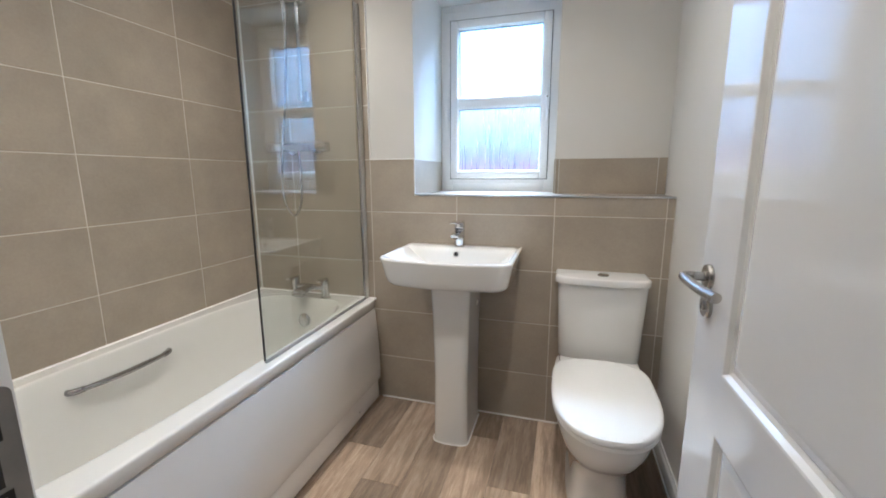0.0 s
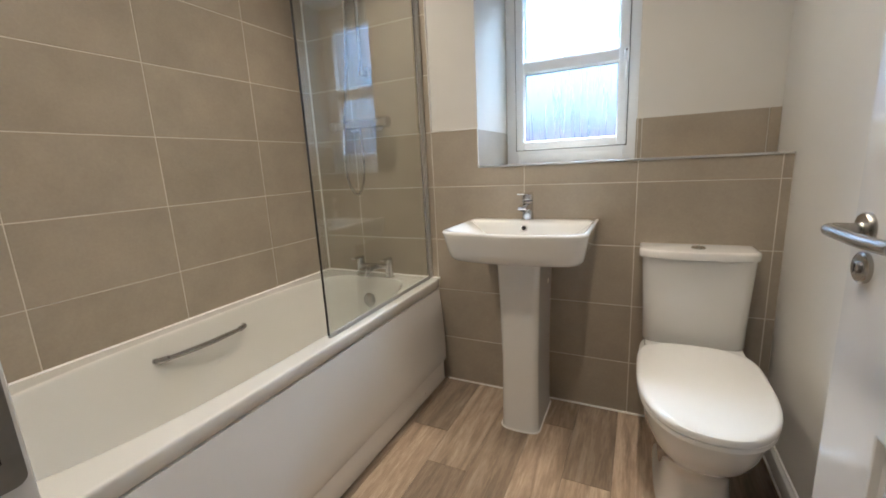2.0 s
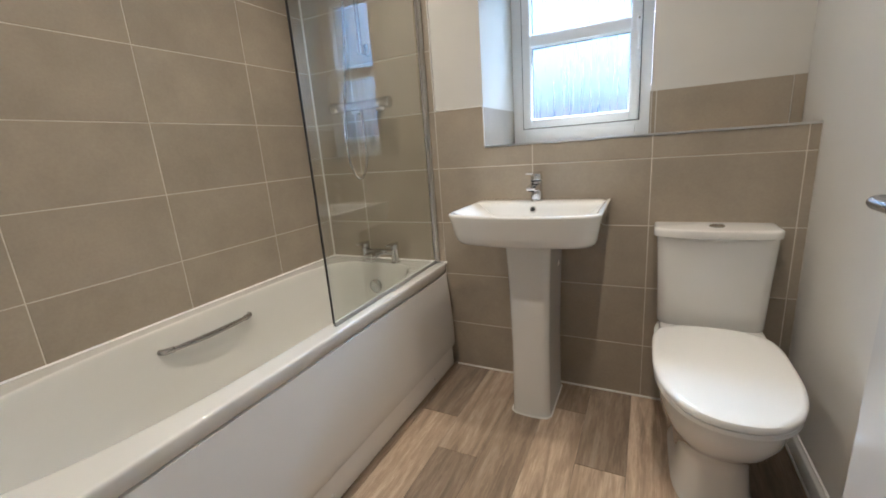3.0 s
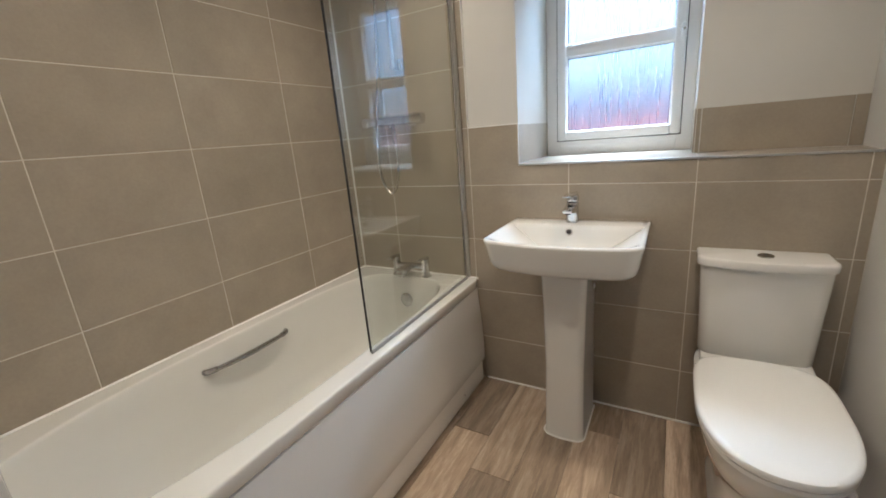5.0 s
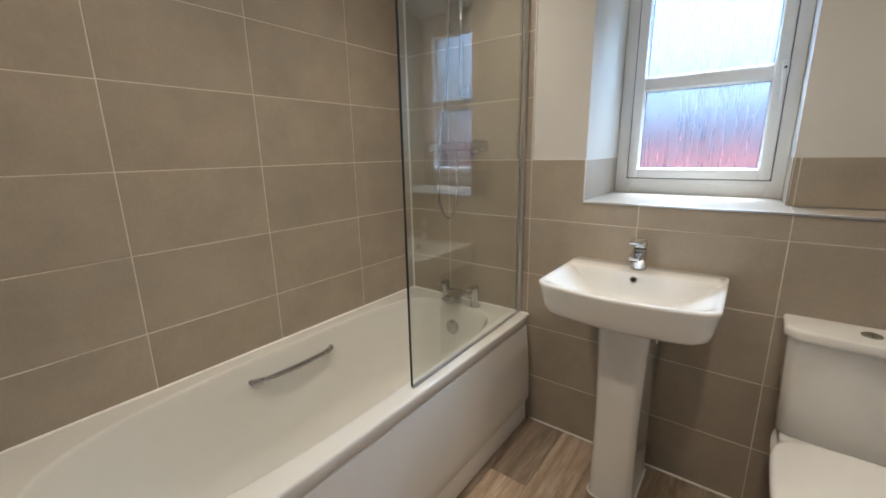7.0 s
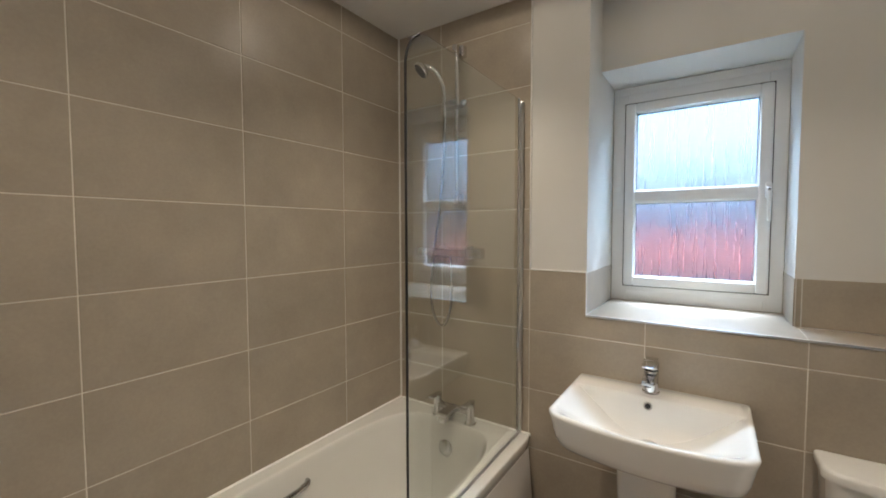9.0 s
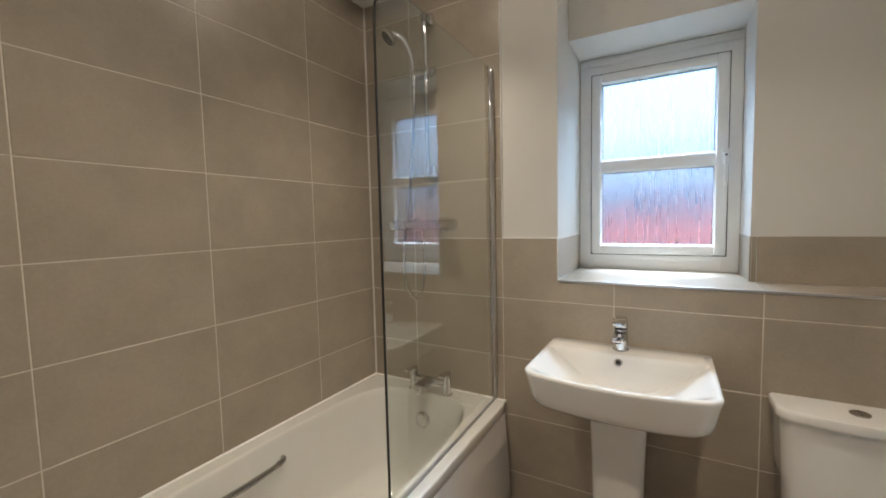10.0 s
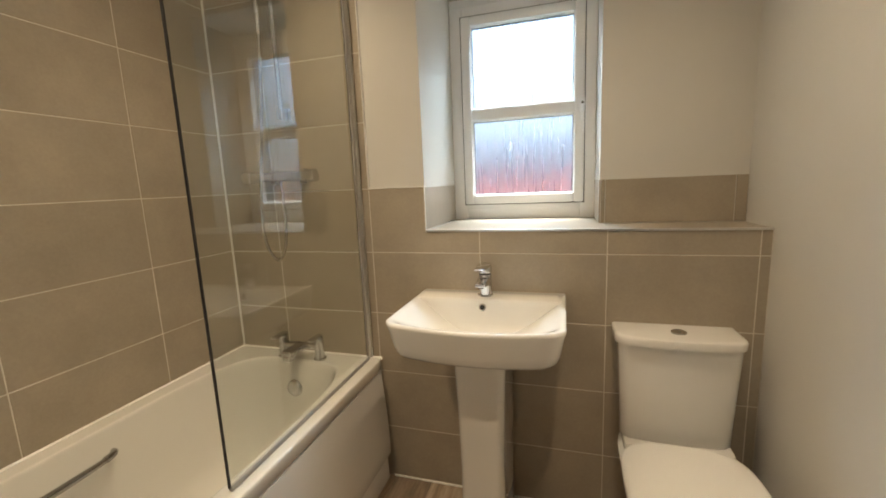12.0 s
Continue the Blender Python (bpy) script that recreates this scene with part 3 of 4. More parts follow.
tube(bm, smooth_path([(0.343, -0.062, 1.285), (0.348, -0.062, 1.22), (0.352, -0.066, 1.12), (0.340, -0.068, 1.02), (0.300, -0.070, 0.967), (0.258, -0.072, 1.02), (0.246, -0.074, 1.12), (0.262, -0.078, 1.28), (0.305, -0.082, 1.55), (0.328, -0.085, 1.78), (0.332, -0.085, 1.91)], 8), 0.0065, 10)
part("hose", bm, STEEL, shower, "flexible metal shower hose")

# ---- basin ----
BX, BZ = 1.182, 0.849


def dee(cx, hw, back, corner, bow, z, r=0.05, n=10, back_r=0.004):
    """A basin-like outline: straight back, rounded front corners, bowed front."""
    pts = []
    m = 26
    for k in range(m + 1):
        t = k / m
        pts.append((cx - hw + 2 * hw * t, back))
    for k in range(1, 13):
        pts.append((cx + hw, back + (corner + r - back) * k / 12))
    for k in range(1, n + 1):
        a = math.pi / 2 * k / n
        pts.append((cx + hw - r + r * math.cos(a), corner + r - r * math.sin(a)))
    for k in range(1, m):
        t = k / m
        x = cx + (hw - r) * (1 - 2 * t)
        pts.append((x, corner))
    for k in range(n + 1):
        a = math.pi / 2 * k / n
        pts.append((cx - hw + r - r * math.sin(a), corner + r - r * math.cos(a)))
    for k in range(1, 12):
        pts.append((cx - hw, corner + r + (back - corner - r) * k / 12))
    out = []
    for x, y in pts:
        u = (x - cx) / hw
        f = max(0.0, min(1.0, (back - y) / (back - corner)))
        out.append(Vector((x, y - bow * (1 - u * u) * f ** 3, z)))
    return out


basin = thing("washbasin", "white ceramic pedestal basin with one tap hole", "washbasin")
bm = bmesh.new()
rings = [dee(BX, 0.150, -0.004, -0.28, 0.02, 0.729), dee(BX, 0.226, -0.003, -0.360, 0.034, 0.731, 0.05), dee(BX, 0.240, -0.002, -0.376, 0.038, 0.737, 0.048), dee(BX, 0.247, -0.002, -0.384, 0.040, 0.749, 0.046), dee(BX, 0.252, -0.001, -0.390, 0.041, 0.772, 0.045),
         dee(BX, 0.261, -0.001, -0.398, 0.043, 0.822, 0.042), dee(BX, 0.265, -0.001, -0.402, 0.044, 0.838, 0.04), dee(BX, 0.265, -0.002, -0.402, 0.044, 0.844, 0.04), dee(BX, 0.262, -0.004, -0.399, 0.044, BZ - 0.001, 0.038), dee(BX, 0.257, -0.006, -0.394, 0.043, BZ, 0.036),
         dee(BX, 0.251, -0.108, -0.388, 0.042, BZ - 0.0008, 0.036), dee(BX, 0.246, -0.112, -0.384, 0.041, BZ - 0.0032, 0.038), dee(BX, 0.239, -0.115, -0.379, 0.040, BZ - 0.008, 0.042), dee(BX, 0.220, -0.119, -0.367, 0.038, BZ - 0.022, 0.052),
         dee(BX, 0.182, -0.126, -0.342, 0.034, BZ - 0.051, 0.066), dee(BX, 0.142, -0.134, -0.312, 0.028, BZ - 0.080, 0.07), dee(BX, 0.10, -0.147, -0.280, 0.02, BZ - 0.102, 0.06), dee(BX, 0.055, -0.172, -0.252, 0.01, BZ - 0.113, 0.038), dee(BX, 0.02, -0.197, -0.224, 0.0, BZ - 0.115, 0.012)]
loft(bm, rings)
bowl = part("bowl", bm, CERAMIC, basin, angle=62)
bm = bmesh.new()
turned(bm, [(0, 0), (0.029, 0), (0.029, 0.003), (0.022, 0.007), (0, 0.008)], pose(BX, -0.210, BZ - 0.1165), 24)
part("waste", bm, CHROME, bowl, "round chrome waste")
bm = bmesh.new()
turned(bm, [(0.006, 0.002), (0.0125, 0.002), (0.0135, 0), (0.0125, -0.006), (0.006, -0.006)], pose(BX - 0.014, -0.1210, BZ - 0.028, 72), 20)
overflow = part("overflow_ring", bm, CHROME, bowl, "small chrome overflow ring")
bm = bmesh.new()
turned(bm, [(0, 0.0028), (0.0085, 0.0028), (0.0085, 0.001), (0, 0.001)], pose(BX - 0.014, -0.1210, BZ - 0.028, 72), 16)
part("overflow_hole", bm, DARK, overflow)
bm = bmesh.new()
rings = []
for z, hw, front in ((0.0, 0.078, -0.288), (0.02, 0.075, -0.288), (0.30, 0.073, -0.285), (0.55, 0.078, -0.290), (0.68, 0.083, -0.295), (0.735, 0.088, -0.298)):
    rings.append(dee(BX, hw, -0.03, front + 0.01, 0.012, z, 0.022))
loft(bm, rings)
ped = part("pedestal", bm, CERAMIC, basin, "tall white ceramic pedestal", angle=45)
bm = bmesh.new()
tube(bm, [p + Vector((0, 0, 0.001)) for p in dee(BX, 0.080, -0.03, -0.281, 0.012, 0.0, 0.024)[20:-2]], 0.0035, 6)
part("sealant", bm, SEALANT, ped)
bm = bmesh.new()
turned(bm, [(0, 0), (0.012, 0), (0.012, 0.006), (0.007, 0.009), (0, 0.009)], pose(BX + 0.074, -0.10, 0.60, 0, 90, 0), 14)
part("fixing_cap", bm, PANEL, ped)

# ---- basin tap ----
tap = thing("basin_mixer_tap", "chrome single-lever basin mixer tap on the basin", "tap")
TX, TY = BX - 0.013, -0.060
bm = bmesh.new()
turned(bm, [(0, 0), (0.0275, 0), (0.0275, 0.005), (0.0245, 0.008), (0.0235, 0.030), (0.0235, 0.076), (0.0225, 0.078), (0, 0.078)], pose(TX, TY, BZ - 0.001), 32)
part("body", bm, CHROME, tap)
bm = bmesh.new()
turned(bm, [(0, 0), (0.0215, 0), (0.0215, 0.007), (0, 0.007)], pose(TX, TY, BZ + 0.0765), 28)
part("collar", bm, SPRAY, tap, "dark joint ring under the lever")
bm = bmesh.new()
turned(bm, [(0, 0), (0.0235, 0), (0.0240, 0.002), (0.0240, 0.020), (0.021, 0.026), (0, 0.027)], pose(TX, TY, BZ + 0.083), 32)
cap = part("cartridge_cap", bm, CHROME, tap)
# short open spout, tapering towards its dark outlet
bm = bmesh.new()
loft(bm, [[Vector((TX + sx * w, y, z0 if sz < 0 else z1)) for sx, sz in ((-1, -1), (1, -1), (1, 1), (-1, 1))] for y, w, z0, z1 in ((TY - 0.010, 0.021, BZ + 0.034, BZ + 0.072), (TY - 0.040, 0.020, BZ + 0.046, BZ + 0.070), (TY - 0.085, 0.019, BZ + 0.050, BZ + 0.064), (TY - 0.098, 0.018, BZ + 0.050, BZ + 0.060))])
bmesh.ops.bevel(bm, geom=list(bm.edges), offset=0.003, segments=2, affect="EDGES", profile=0.5)
spout = part("spout", bm, CHROME, tap)
bm = bmesh.new()
turned(bm, [(0, 0), (0.011, 0), (0.011, 0.006), (0, 0.006)], pose(TX, TY - 0.080, BZ + 0.0450), 18)
part("aerator", bm, SPRAY, spout, "dark spout outlet")
bm = bmesh.new()
loft(bm, [[Vector((TX + sx * w, y, z + sz * h)) for sx, sz in ((-1, 0), (1, 0), (1, 1), (-1, 1))] for y, w, z, h in ((TY + 0.024, 0.019, BZ + 0.106, 0.009), (TY - 0.020, 0.022, BZ + 0.107, 0.010), (TY - 0.070, 0.020, BZ + 0.110, 0.007), (TY - 0.112, 0.016, BZ + 0.112, 0.005))])
bmesh.ops.bevel(bm, geom=list(bm.edges), offset=0.0022, segments=2, affect="EDGES", profile=0.5)
part("lever", bm, CHROME, tap)

# ---- toilet ----
WX = 1.788
toilet = thing("toilet", "white close-coupled toilet with its lid closed", "toilet")
bm = bmesh.new()
loft(bm, [dee(WX - 0.004, hw, -0.004, c, b, z, 0.03) for z, hw, c, b in ((0.398, 0.158, -0.118, 0.012), (0.405, 0.163, -0.121, 0.013), (0.56, 0.167, -0.124, 0.016), (0.70, 0.174, -0.127, 0.02), (0.724, 0.175, -0.127, 0.02))])
part("cistern", bm, CERAMIC, toilet, angle=45)
bm = bmesh.new()
loft(bm, [dee(WX - 0.005, hw, -0.003, c, b, z, 0.034) for z, hw, c, b in ((0.723, 0.178, -0.127, 0.024), (0.726, 0.184, -0.131, 0.026), (0.746, 0.185, -0.132, 0.026), (0.752, 0.182, -0.129, 0.026), (0.755, 0.174, -0.121, 0.024))])
lid = part("cistern_lid", bm, CERAMIC, toilet, angle=45)
bm = bmesh.new()
turned(bm, [(0, 0), (0.023, 0), (0.023, 0.003), (0.020, 0.005), (0, 0.005)], pose(WX, -0.078, 0.755), 24)
button = part("flush_button", bm, STEEL, lid, "satin chrome dual flush button")
bm = boxes(((WX - 0.001, -0.098, 0.7602), (WX + 0.001, -0.058, 0.7608)))
part("button_split", bm, DARK, button)


def pan_ring(z, hw, back, front, pf=2.3, pb=5.0, cy=None):
    cy = back + (front - back) * 0.42 if cy is None else cy
    return oval(WX - 0.004, cy, hw, back - cy, cy - front, pb, pf, z)


bm = bmesh.new()
loft(bm, [pan_ring(0.0, 0.112, -0.13, -0.545, 3.5), pan_ring(0.012, 0.110, -0.13, -0.545, 3.5), pan_ring(0.05, 0.098, -0.13, -0.53, 3.5), pan_ring(0.14, 0.099, -0.12, -0.53, 3.0), pan_ring(0.19, 0.112, -0.10, -0.55, 2.8), pan_ring(0.225, 0.134, -0.09, -0.585, 2.6),
          pan_ring(0.27, 0.155, -0.08, -0.635, 2.45), pan_ring(0.32, 0.166, -0.05, -0.668, 2.35), pan_ring(0.355, 0.171, -0.02, -0.682, 2.3), pan_ring(0.374, 0.172, -0.01, -0.684, 2.3)])
part("pan", bm, CERAMIC, toilet, "white ceramic toilet pan", angle=50)
bm = bmesh.new()
box(bm, (WX - 0.158, -0.155, 0.360), (WX + 0.158, -0.006, 0.398), 0.012)
part("cistern_platform", bm, CERAMIC, toilet)
bm = bmesh.new()
loft(bm, [pan_ring(z, hw, -0.165, f, 2.35, 4.5) for z, hw, f in ((0.374, 0.172, -0.686), (0.376, 0.177, -0.690), (0.388, 0.177, -0.690), (0.390, 0.174, -0.688))])
part("seat", bm, SEAT, toilet, angle=45)
bm = bmesh.new()
loft(bm, [pan_ring(z, hw, -0.160, f, 2.35, 4.5) for z, hw, f in ((0.3915, 0.174, -0.688), (0.393, 0.179, -0.692), (0.404, 0.180, -0.693), (0.411, 0.176, -0.690), (0.4145, 0.166, -0.680), (0.416, 0.12, -0.63))])
part("seat_lid", bm, SEAT, toilet, "closed white toilet lid", angle=45)
for s in (-1, 1):
    bm = bmesh.new()
    tube(bm, [(WX + s * 0.075 - 0.022, -0.165, 0.402), (WX + s * 0.075 + 0.022, -0.165, 0.402)], 0.011, 14)
    part("hinge", bm, CHROME, toilet, "chrome seat hinge")

# ---- towel rail ----
rail = thing("towel_radiator", "chrome ladder towel radiator fixed to the wall", "towel radiator")
PX, PY0, PY1 = 1.988, -0.660, -1.060
for y in (PY0, PY1 + 0.038):
    bm = boxes(((PX, y - 0.038, 0.36), (PX + 0.021, y, 1.70), 0.004))
    post = part("post", bm, CHROME, rail)
    for z in (0.44, 1.62):
        bm = bmesh.new()
        tube(bm, [(PX + 0.018, y - 0.017, z), (XR - 0.004, y - 0.017, z), (XR - 0.001, y - 0.017, z)], [0.010, 0.010, 0.018], 14)
        part("wall_bracket", bm, CHROME, post)
bar_mesh = bmesh.new()
tube(bar_mesh, [(0, 0, 0), (0, -0.004, 0), (0, PY1 - PY0 + 0.016, 0), (0, PY1 - PY0 + 0.012, 0)], [0.008, 0.011, 0.011, 0.008], 14)
first = part("bar", bar_mesh, CHROME, rail)
heights = [1.245 - 0.0415 * k for k in range(6)] + [1.449 + 0.0415 * k for k in range(6)] + [0.800 - 0.0415 * k for k in range(7)]
for k, z in enumerate(heights):
    ob = first if k == 0 else bpy.data.objects.new("bar", first.data)
    if k:
        scene.collection.objects.link(ob)
        ob.parent = rail
    ob.location = (PX + 0.002, PY0 - 0.030, z)

# ---- door ----
door = tagged(new("door_1"), "open white moulded panel door with satin steel handle", kind="structure")
DX, DY0, DY1, DT = 1.909, -1.64, -0.856, 0.036
bm = bmesh.new()
panels = [(0.20, 0.675), (0.795, 1.85)]
PY_A, PY_B = DY0 + 0.13, -1.008
zs = [(0.006, 0.20), (0.675, 0.795), (1.85, 1.99)]
box(bm, (DX, DY0, 0.006), (DX + DT, PY_A, 1.99))
box(bm, (DX, PY_B, 0.006), (DX + DT, DY1, 1.99))
for z0, z1 in zs:
    box(bm, (DX, PY_A, z0), (DX + DT, PY_B, z1))
body = part("door_leaf", bm, GLOSS, door, smooth=False)
for z0, z1 in panels:
    bm = bmesh.new()
    rings = []
    for inset, depth in ((0.0, 0.0), (0.004, 0.001), (0.010, 0.009), (0.018, 0.012), (0.034, 0.0075), (0.040, 0.007)):
        rings.append([Vector((DX + depth, y, z)) for y, z in ((PY_A + inset, z0 + inset), (PY_B - inset, z0 + inset), (PY_B - inset, z1 - inset), (PY_A + inset, z1 - inset))])
    loft(bm, rings, cap0=False)
    part("door_panel", bm, GLOSS, door, smooth=False)
bm = boxes(((DX + DT - 0.010, PY_A, 0.20), (DX + DT - 0.004, PY_B, 1.85)))
part("back_panel", bm, GLOSS, door, smooth=False)
HY, HZ = -0.900, 0.960
bm = bmesh.new()
turned(bm, [(0, 0), (0.026, 0), (0.026, 0.006), (0.024, 0.009), (0.011, 0.010), (0.010, 0.012), (0, 0.012)], pose(DX, HY, HZ, 0, -90, 0), 32)
rose = part("rose", bm, STEEL, door, "round satin steel rose")
bm = bmesh.new()
tube(bm, [(DX - 0.008, HY, HZ)] + smooth_path([(DX - 0.030, HY, HZ), (DX - 0.042, HY + 0.001, HZ), (DX - 0.051, HY - 0.010, HZ), (DX - 0.053, HY - 0.035, HZ), (DX - 0.052, HY - 0.110, HZ), (DX - 0.046, HY - 0.166, HZ + 0.001)], 6) + [(DX - 0.045, HY - 0.170, HZ + 0.001)], 0.0095, 16)
part("lever_handle", bm, STEEL, rose, "satin steel lever handle")
bm = bmesh.new()
turned(bm, [(0, 0), (0.025, 0), (0.025, 0.006), (0.022, 0.009), (0, 0.009)], pose(DX, HY - 0.008, HZ - 0.060, 0, -90, 0), 32)
turn = part("lock_rose", bm, STEEL, door, "round bathroom lock plate")
bm = bmesh.new()
turned(bm, [(0, 0), (0.0095, 0), (0.0095, 0.003), (0.008, 0.0045), (0, 0.0045)], pose(DX - 0.009, HY - 0.008, HZ - 0.060, 0, -90, 0), 20)
part("emergency_release", bm, STEEL, turn)
part("coin_slot", boxes(((DX - 0.0142, HY - 0.0088, HZ - 0.066), (DX - 0.0134, HY - 0.0072, HZ - 0.054))), DARK, turn, smooth=False)
bm = boxes(((DX + 0.006, DY1 - 0.0005, 0.82), (DX + DT - 0.006, DY1 + 0.0012, 1.05)))
part("latch_plate", bm, STEEL, door, smooth=False)
for z in (0.22, 1.0, 1.78):
    bm = bmesh.new()
    tube(bm, [(DX + 0.0, DY0 - 0.006, z - 0.05), (DX + 0.0, DY0 - 0.006, z + 0.05)], 0.006, 12)
    part("hinge", bm, STEEL, door)

door.matrix_basis = Matrix.Translation((DX, DY1, 0)) @ pose(0, 0, 0, 0, 0, 1.1) @ Matrix.Translation((-DX, -DY1, 0))

# lock keep on the lining
keep = thing("lock_keep", "dark steel lock keep plate on the door lining", "lock plate")
KX, KY, KZ = DOOR_L + 0.0015, YN + 0.0165, 0.957
bm = bmesh.new()
ring = []
for cy, cz, a0 in ((KY - 0.007, KZ + 0.053, 0), (KY - 0.040, KZ + 0.053, 90), (KY - 0.040, KZ - 0.053, 180), (KY - 0.007, KZ - 0.053, 270)):
    ring += [(cy + 0.007 * math.cos(radians(a0 + 15 * k)), cz + 0.007 * math.sin(radians(a0 + 15 * k))) for k in range(7)]
loft(bm, [[Vector((x, y, z)) for y, z in ring] for x in (KX - 0.001, KX + 0.001)])
part("plate", bm, SATIN_PLATE, keep, smooth=False)
F0, F1 = KX + 0.0008, KX + 0.0016
part("bolt_slot", boxes(((F0, KY - 0.038, KZ - 0.016), (F1, KY - 0.014, KZ + 0.016))), DARK, keep, "dark bolt slot", smooth=False)
for zc in (0.030, -0.030):
    # a bent tab: a dark slot round a steel tongue
    part("tab_slot", boxes(((F0, KY - 0.034, KZ + zc - 0.010), (F1, KY - 0.030, KZ + zc + 0.010)), ((F0, KY - 0.014, KZ + zc - 0.010), (F1, KY - 0.010, KZ + zc + 0.010)),
                           ((F0, KY - 0.030, KZ + zc + 0.006), (F1, KY - 0.014, KZ + zc + 0.010)), ((F0, KY - 0.026, KZ + zc - 0.010), (F1, KY - 0.014, KZ + zc - 0.0065))), DARK, keep, "dark slot round a bent tab", smooth=False)
for zc in (0.050, -0.050):
    bm = bmesh.new()
    turned(bm, [(0, 0), (0.0048, 0), (0.0045, 0.0012), (0, 0.0014)], pose(KX + 0.0008, KY - 0.030, KZ + zc, 0, 90, 0), 14)
    part("screw", bm, STEEL, keep)

# ---- downlights ----
for k, (x, y) in enumerate(DOWNLIGHTS):
    lamp = thing("ceiling_downlight", "recessed white ceiling downlight, lit", "downlight", "downlights in the ceiling")
    bm = bmesh.new()
    turned(bm, [(0.030, -0.004), (0.042, -0.006), (0.046, -0.003), (0.046, -0.0005), (0.030, -0.0005)], pose(x, y, CEIL), 28)
    part("bezel", bm, CHROME, lamp)
    bm = bmesh.new()
    turned(bm, [(0, -0.002), (0.029, -0.002), (0.029, -0.0006), (0, -0.0006)], pose(x, y, CEIL), 24)
    part("lens", bm, LENS, lamp, "glowing lens")
    # wide spill and a narrower beam from the same lens
    for name, watts, cone, blend in (("downlight_spill", SPILL_W, 178, 0.12), ("downlight_beam", BEAM_W, 112, 1.0)):
        ld = bpy.data.lights.new(name, "SPOT")
        ld.energy, ld.color, ld.spot_size, ld.spot_blend, ld.shadow_soft_size = watts, LAMP_COLOUR, radians(cone), blend, 0.018
        new(name, ld).matrix_world = pose(x, y, CEIL - 0.010)

# ---- pieces: tiles and planks ----
tile_meshes = {}


def tile_mesh(w, h, t=0.004):
    """A tile in its own plane (x, z), face towards -y, with softened edges."""
    key = (round(w, 4), round(h, 4), t)
    if key not in tile_meshes:
        bm = bmesh.new()
        e = 0.0010
        a = [(-w / 2, -h / 2), (w / 2, -h / 2), (w / 2, h / 2), (-w / 2, h / 2)]
        b = [(-w / 2 + e, -h / 2 + e), (w / 2 - e, -h / 2 + e), (w / 2 - e, h / 2 - e), (-w / 2 + e, h / 2 - e)]
        loft(bm, [[Vector((x, t, z)) for x, z in a], [Vector((x, e, z)) for x, z in a], [Vector((x, 0, z)) for x, z in b]])
        me = bpy.data.meshes.new("tile")
        bm.to_mesh(me)
        bm.free()
        me.materials.append(TILE)
        tile_meshes[key] = me
    return tile_meshes[key]


JOINT = 0.0031


def tile(parent, x0, x1, z0, z1, m, t=0.004):
    """A tile over x0..x1, z0..z1 of the wall plane m."""
    w, h = x1 - x0 - JOINT, z1 - z0 - JOINT
    if w < 0.006 or h < 0.006:
        return
    ob = new("tile", tile_mesh(w, h, t))
    ob.parent = parent
    ob.matrix_basis = m @ pose((x0 + x1) / 2, random.uniform(-0.0003, 0.0003), (z0 + z1) / 2)


def spans(start, end, joints):
    cuts = [start] + [j for j in sorted(joints) if start + 0.001 < j < end - 0.001] + [end]
    return list(zip(cuts, cuts[1:]))


rows_all = [ZF + ROW * k for k in range(-3, 8)]
left_face = pose(0, 0, 0, 0, 0, 90)     # local x runs along +y, the face looks along +x
for y0, y1 in spans(YN + 0.0, -0.002, [-0.372 - 0.447 * k for k in range(4)]):
    for z0, z1 in spans(0.50, CEIL, rows_all):
        tile(wall_left, y0, y1, z0, z1, left_face)
back = Matrix.Identity(4)
cols = [0.257, 0.702, 1.1395, 1.580, 2.020]
for x0, x1 in spans(0.002, 0.702, cols):
    for z0, z1 in spans(0.50, CEIL, rows_all):
        tile(wall_grout, x0, x1, z0, z1, back)
for z0, z1 in spans(0.0, TILE_TOP, rows_all):
    if z1 > SILL:
        h = JOINT / 2
        xa, xb, xc, za, zb, zc = 0.702 + h, BOX_X, cols[2] - h, z0 + h, SILL - 0.004, z1 - h
        bm = bmesh.new()
        rings = []
        for y, e in ((0.004, 0.0), (0.001, 0.0), (0.0, 0.001)):
            rings.append([Vector((x, y, z)) for x, z in ((xa + e, za + e), (xc - e, za + e), (xc - e, zb - e), (xb - e, zb - e), (xb - e, zc - e), (xa + e, zc - e))])
        loft(bm, rings)
        part("tile", bm, TILE, wall_grout, smooth=False)
for x0, x1 in spans(0.702, XR, cols):
    for z0, z1 in spans(0.0, SILL - 0.004, rows_all):
        if z1 > ZF + ROW + 0.01:
            if x0 < BOX_X:
                continue
        tile(wall_half, x0, x1, z0, z1, back)
for x0, x1 in spans(WIN_R + 0.006, XR, [WIN_R + 0.022, 2.012]):
    tile(wall_window, x0, x1, SILL, TILE_TOP, pose(0, YB - 0.0035, 0))
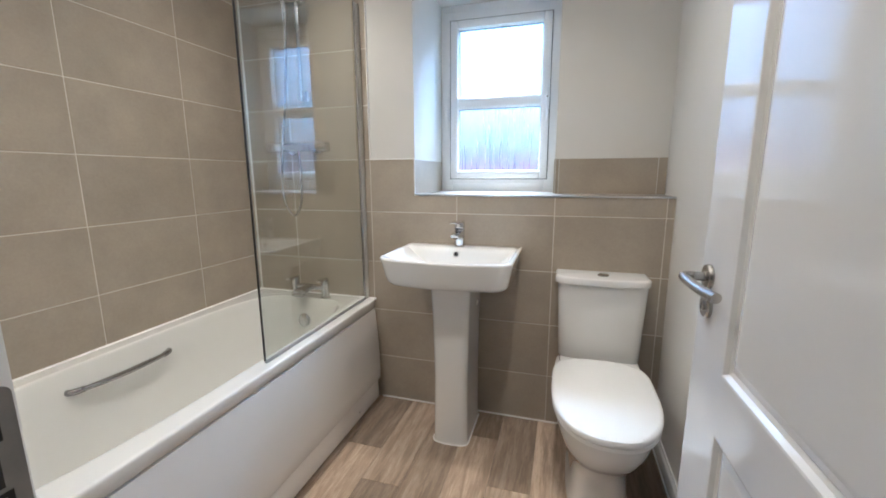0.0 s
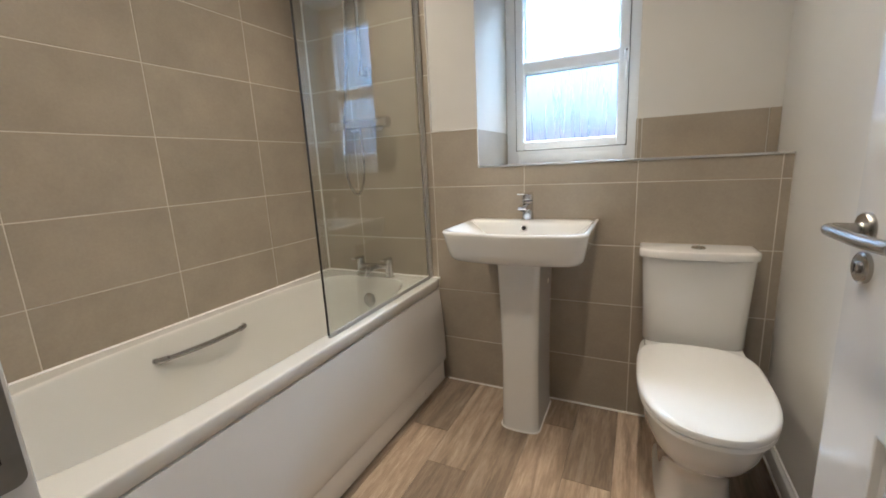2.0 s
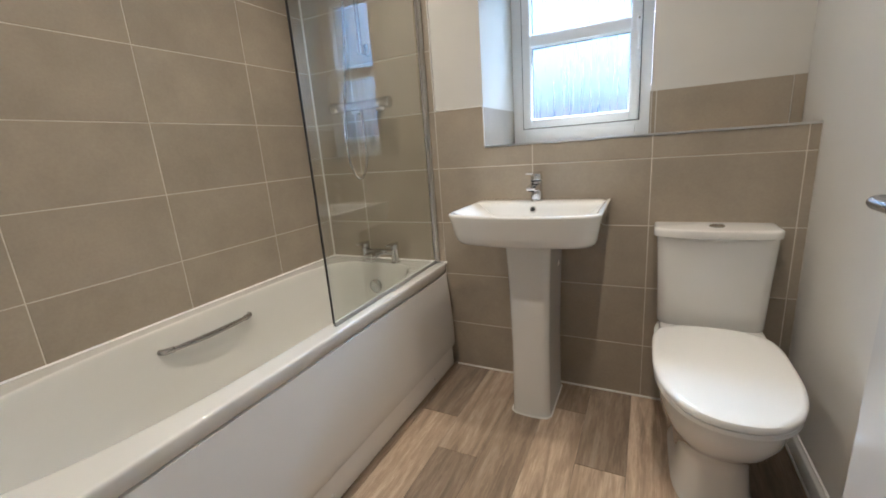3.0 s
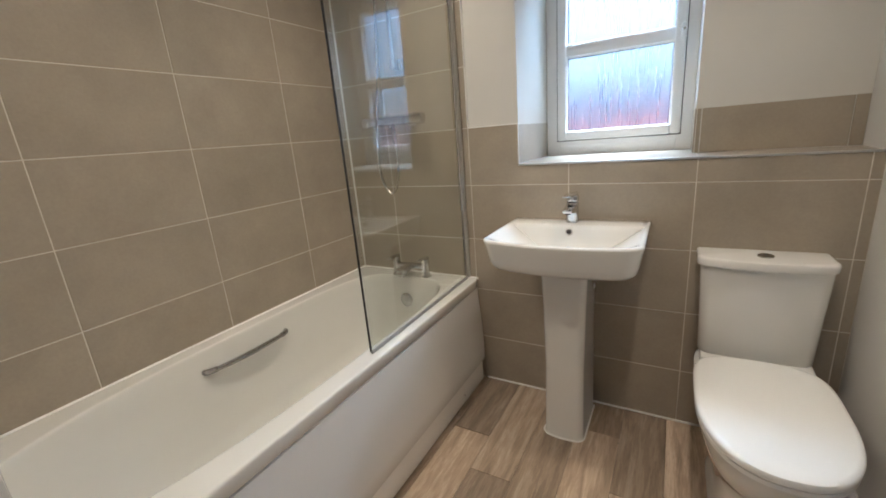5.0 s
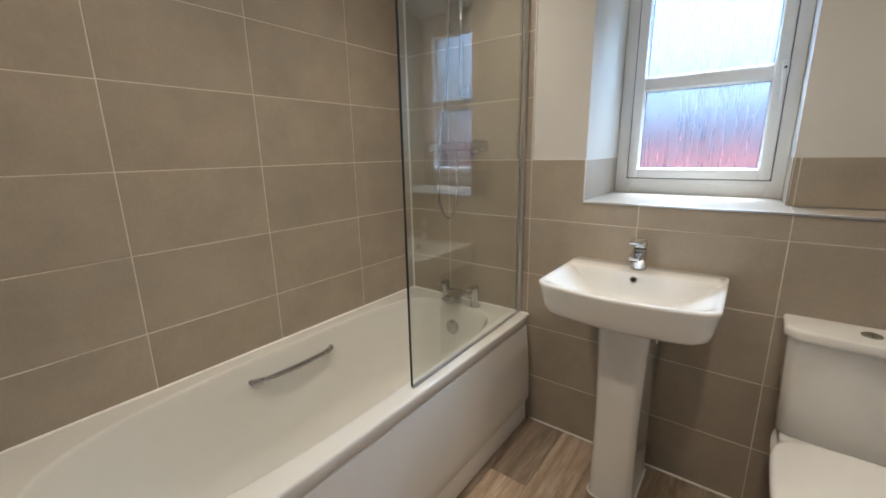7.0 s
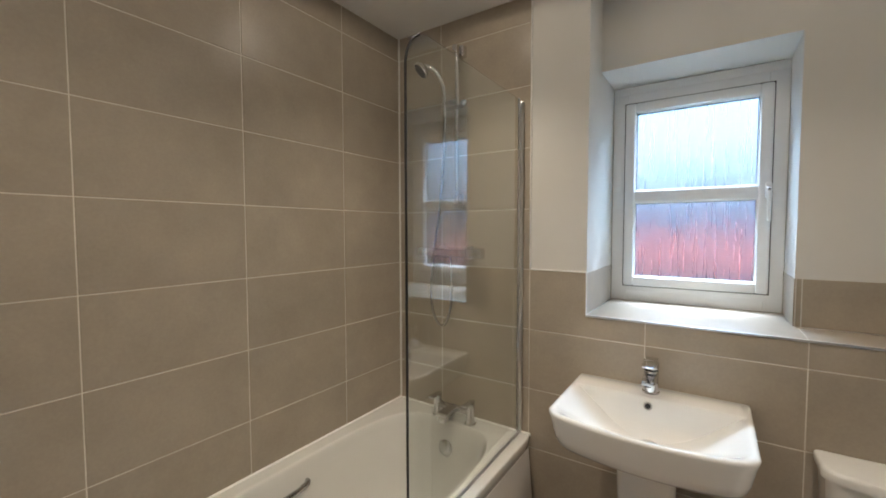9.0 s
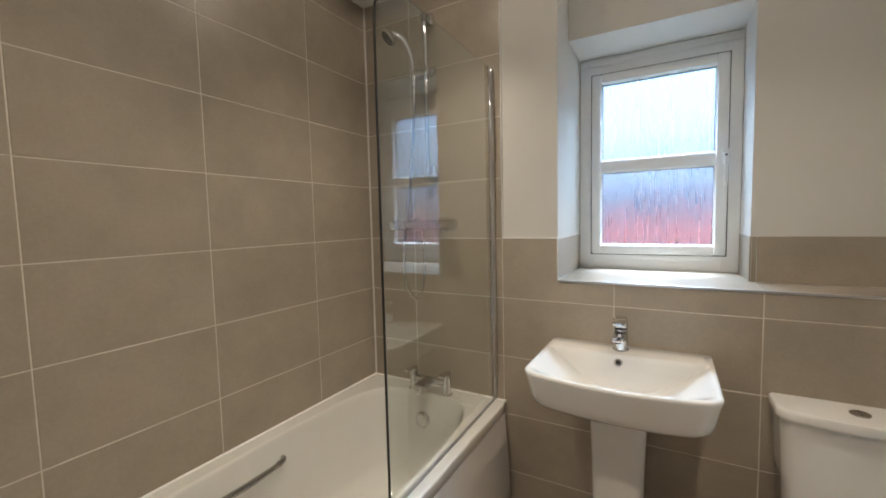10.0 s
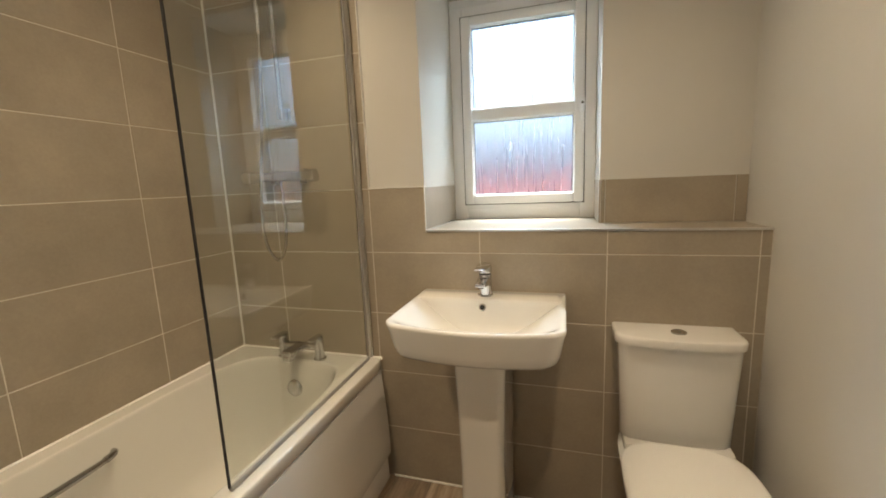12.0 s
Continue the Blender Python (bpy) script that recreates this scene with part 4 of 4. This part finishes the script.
# reveals and ledge
tile(wall_window, 0.0, FRAME_Y - 0.002, SILL, TILE_TOP, pose(BOX_X - 0.0, 0, 0, 0, 0, 90), 0.004)
tile(wall_window, -FRAME_Y + 0.002, -YB + 0.008, SILL, TILE_TOP, pose(WIN_R, 0, 0, 0, 0, -90), 0.004)
for x0, x1 in spans(BOX_X, XR, [1.580, 2.020]):
    y1 = FRAME_Y if x1 < 1.6 else YB - 0.01
    tile(wall_half, x0, x1, 0.002, y1, Matrix.Translation((0, 0, SILL)) @ Matrix(((1, 0, 0, 0), (0, 0, 1, 0), (0, -1, 0, 0), (0, 0, 0, 1))), 0.004)
# floor planks
plank_meshes = {}
PW, GAP = 0.160, 0.0009
ends = {0: -1.25, 1: -0.395, 2: -0.58, 3: -1.02, 4: -0.20, 5: -0.482, 6: -0.86, 7: -0.33, 8: -0.65}
tones = {1: (1, -1), 2: (-1, 0), 3: (0, 1), 4: (1, 0), 5: (1, -1), 6: (-1, 1), 7: (1, -1), 8: (0, -1)}
for c in range(0, 10):
    x0 = 0.586 + PW * c
    x1 = min(x0 + PW, XR)
    cuts = sorted([0.0, YN - 0.10] + [ends.get(c, -0.9) + 0.92 * k for k in range(-2, 2) if YN - 0.08 < ends.get(c, -0.9) + 0.92 * k < -0.02])
    for n, (y0, y1) in enumerate(zip(cuts, cuts[1:])):
        tone = tones.get(c, (0, 0))[1 if y1 == 0.0 else 0] if n >= len(cuts) - 3 else 0
        key = (round(x1 - x0, 4), round(y1 - y0, 4), tone)
        if key not in plank_meshes:
            bm = bmesh.new()
            w, h, e = (x1 - x0 - GAP) / 2, (y1 - y0 - GAP) / 2, 0.0008
            loft(bm, [[Vector((sx * (w - i), sy * (h - i), z)) for sx, sy in ((-1, -1), (1, -1), (1, 1), (-1, 1))] for i, z in ((0, -0.003), (0, -e), (e, 0))])
            me = bpy.data.meshes.new("plank")
            bm.to_mesh(me)
            bm.free()
            me.materials.append(WOODS[tone])
            plank_meshes[key] = me
        ob = new("plank", plank_meshes[key])
        ob.parent = floor
        ob.location = ((x0 + x1) / 2, (y0 + y1) / 2, 0)
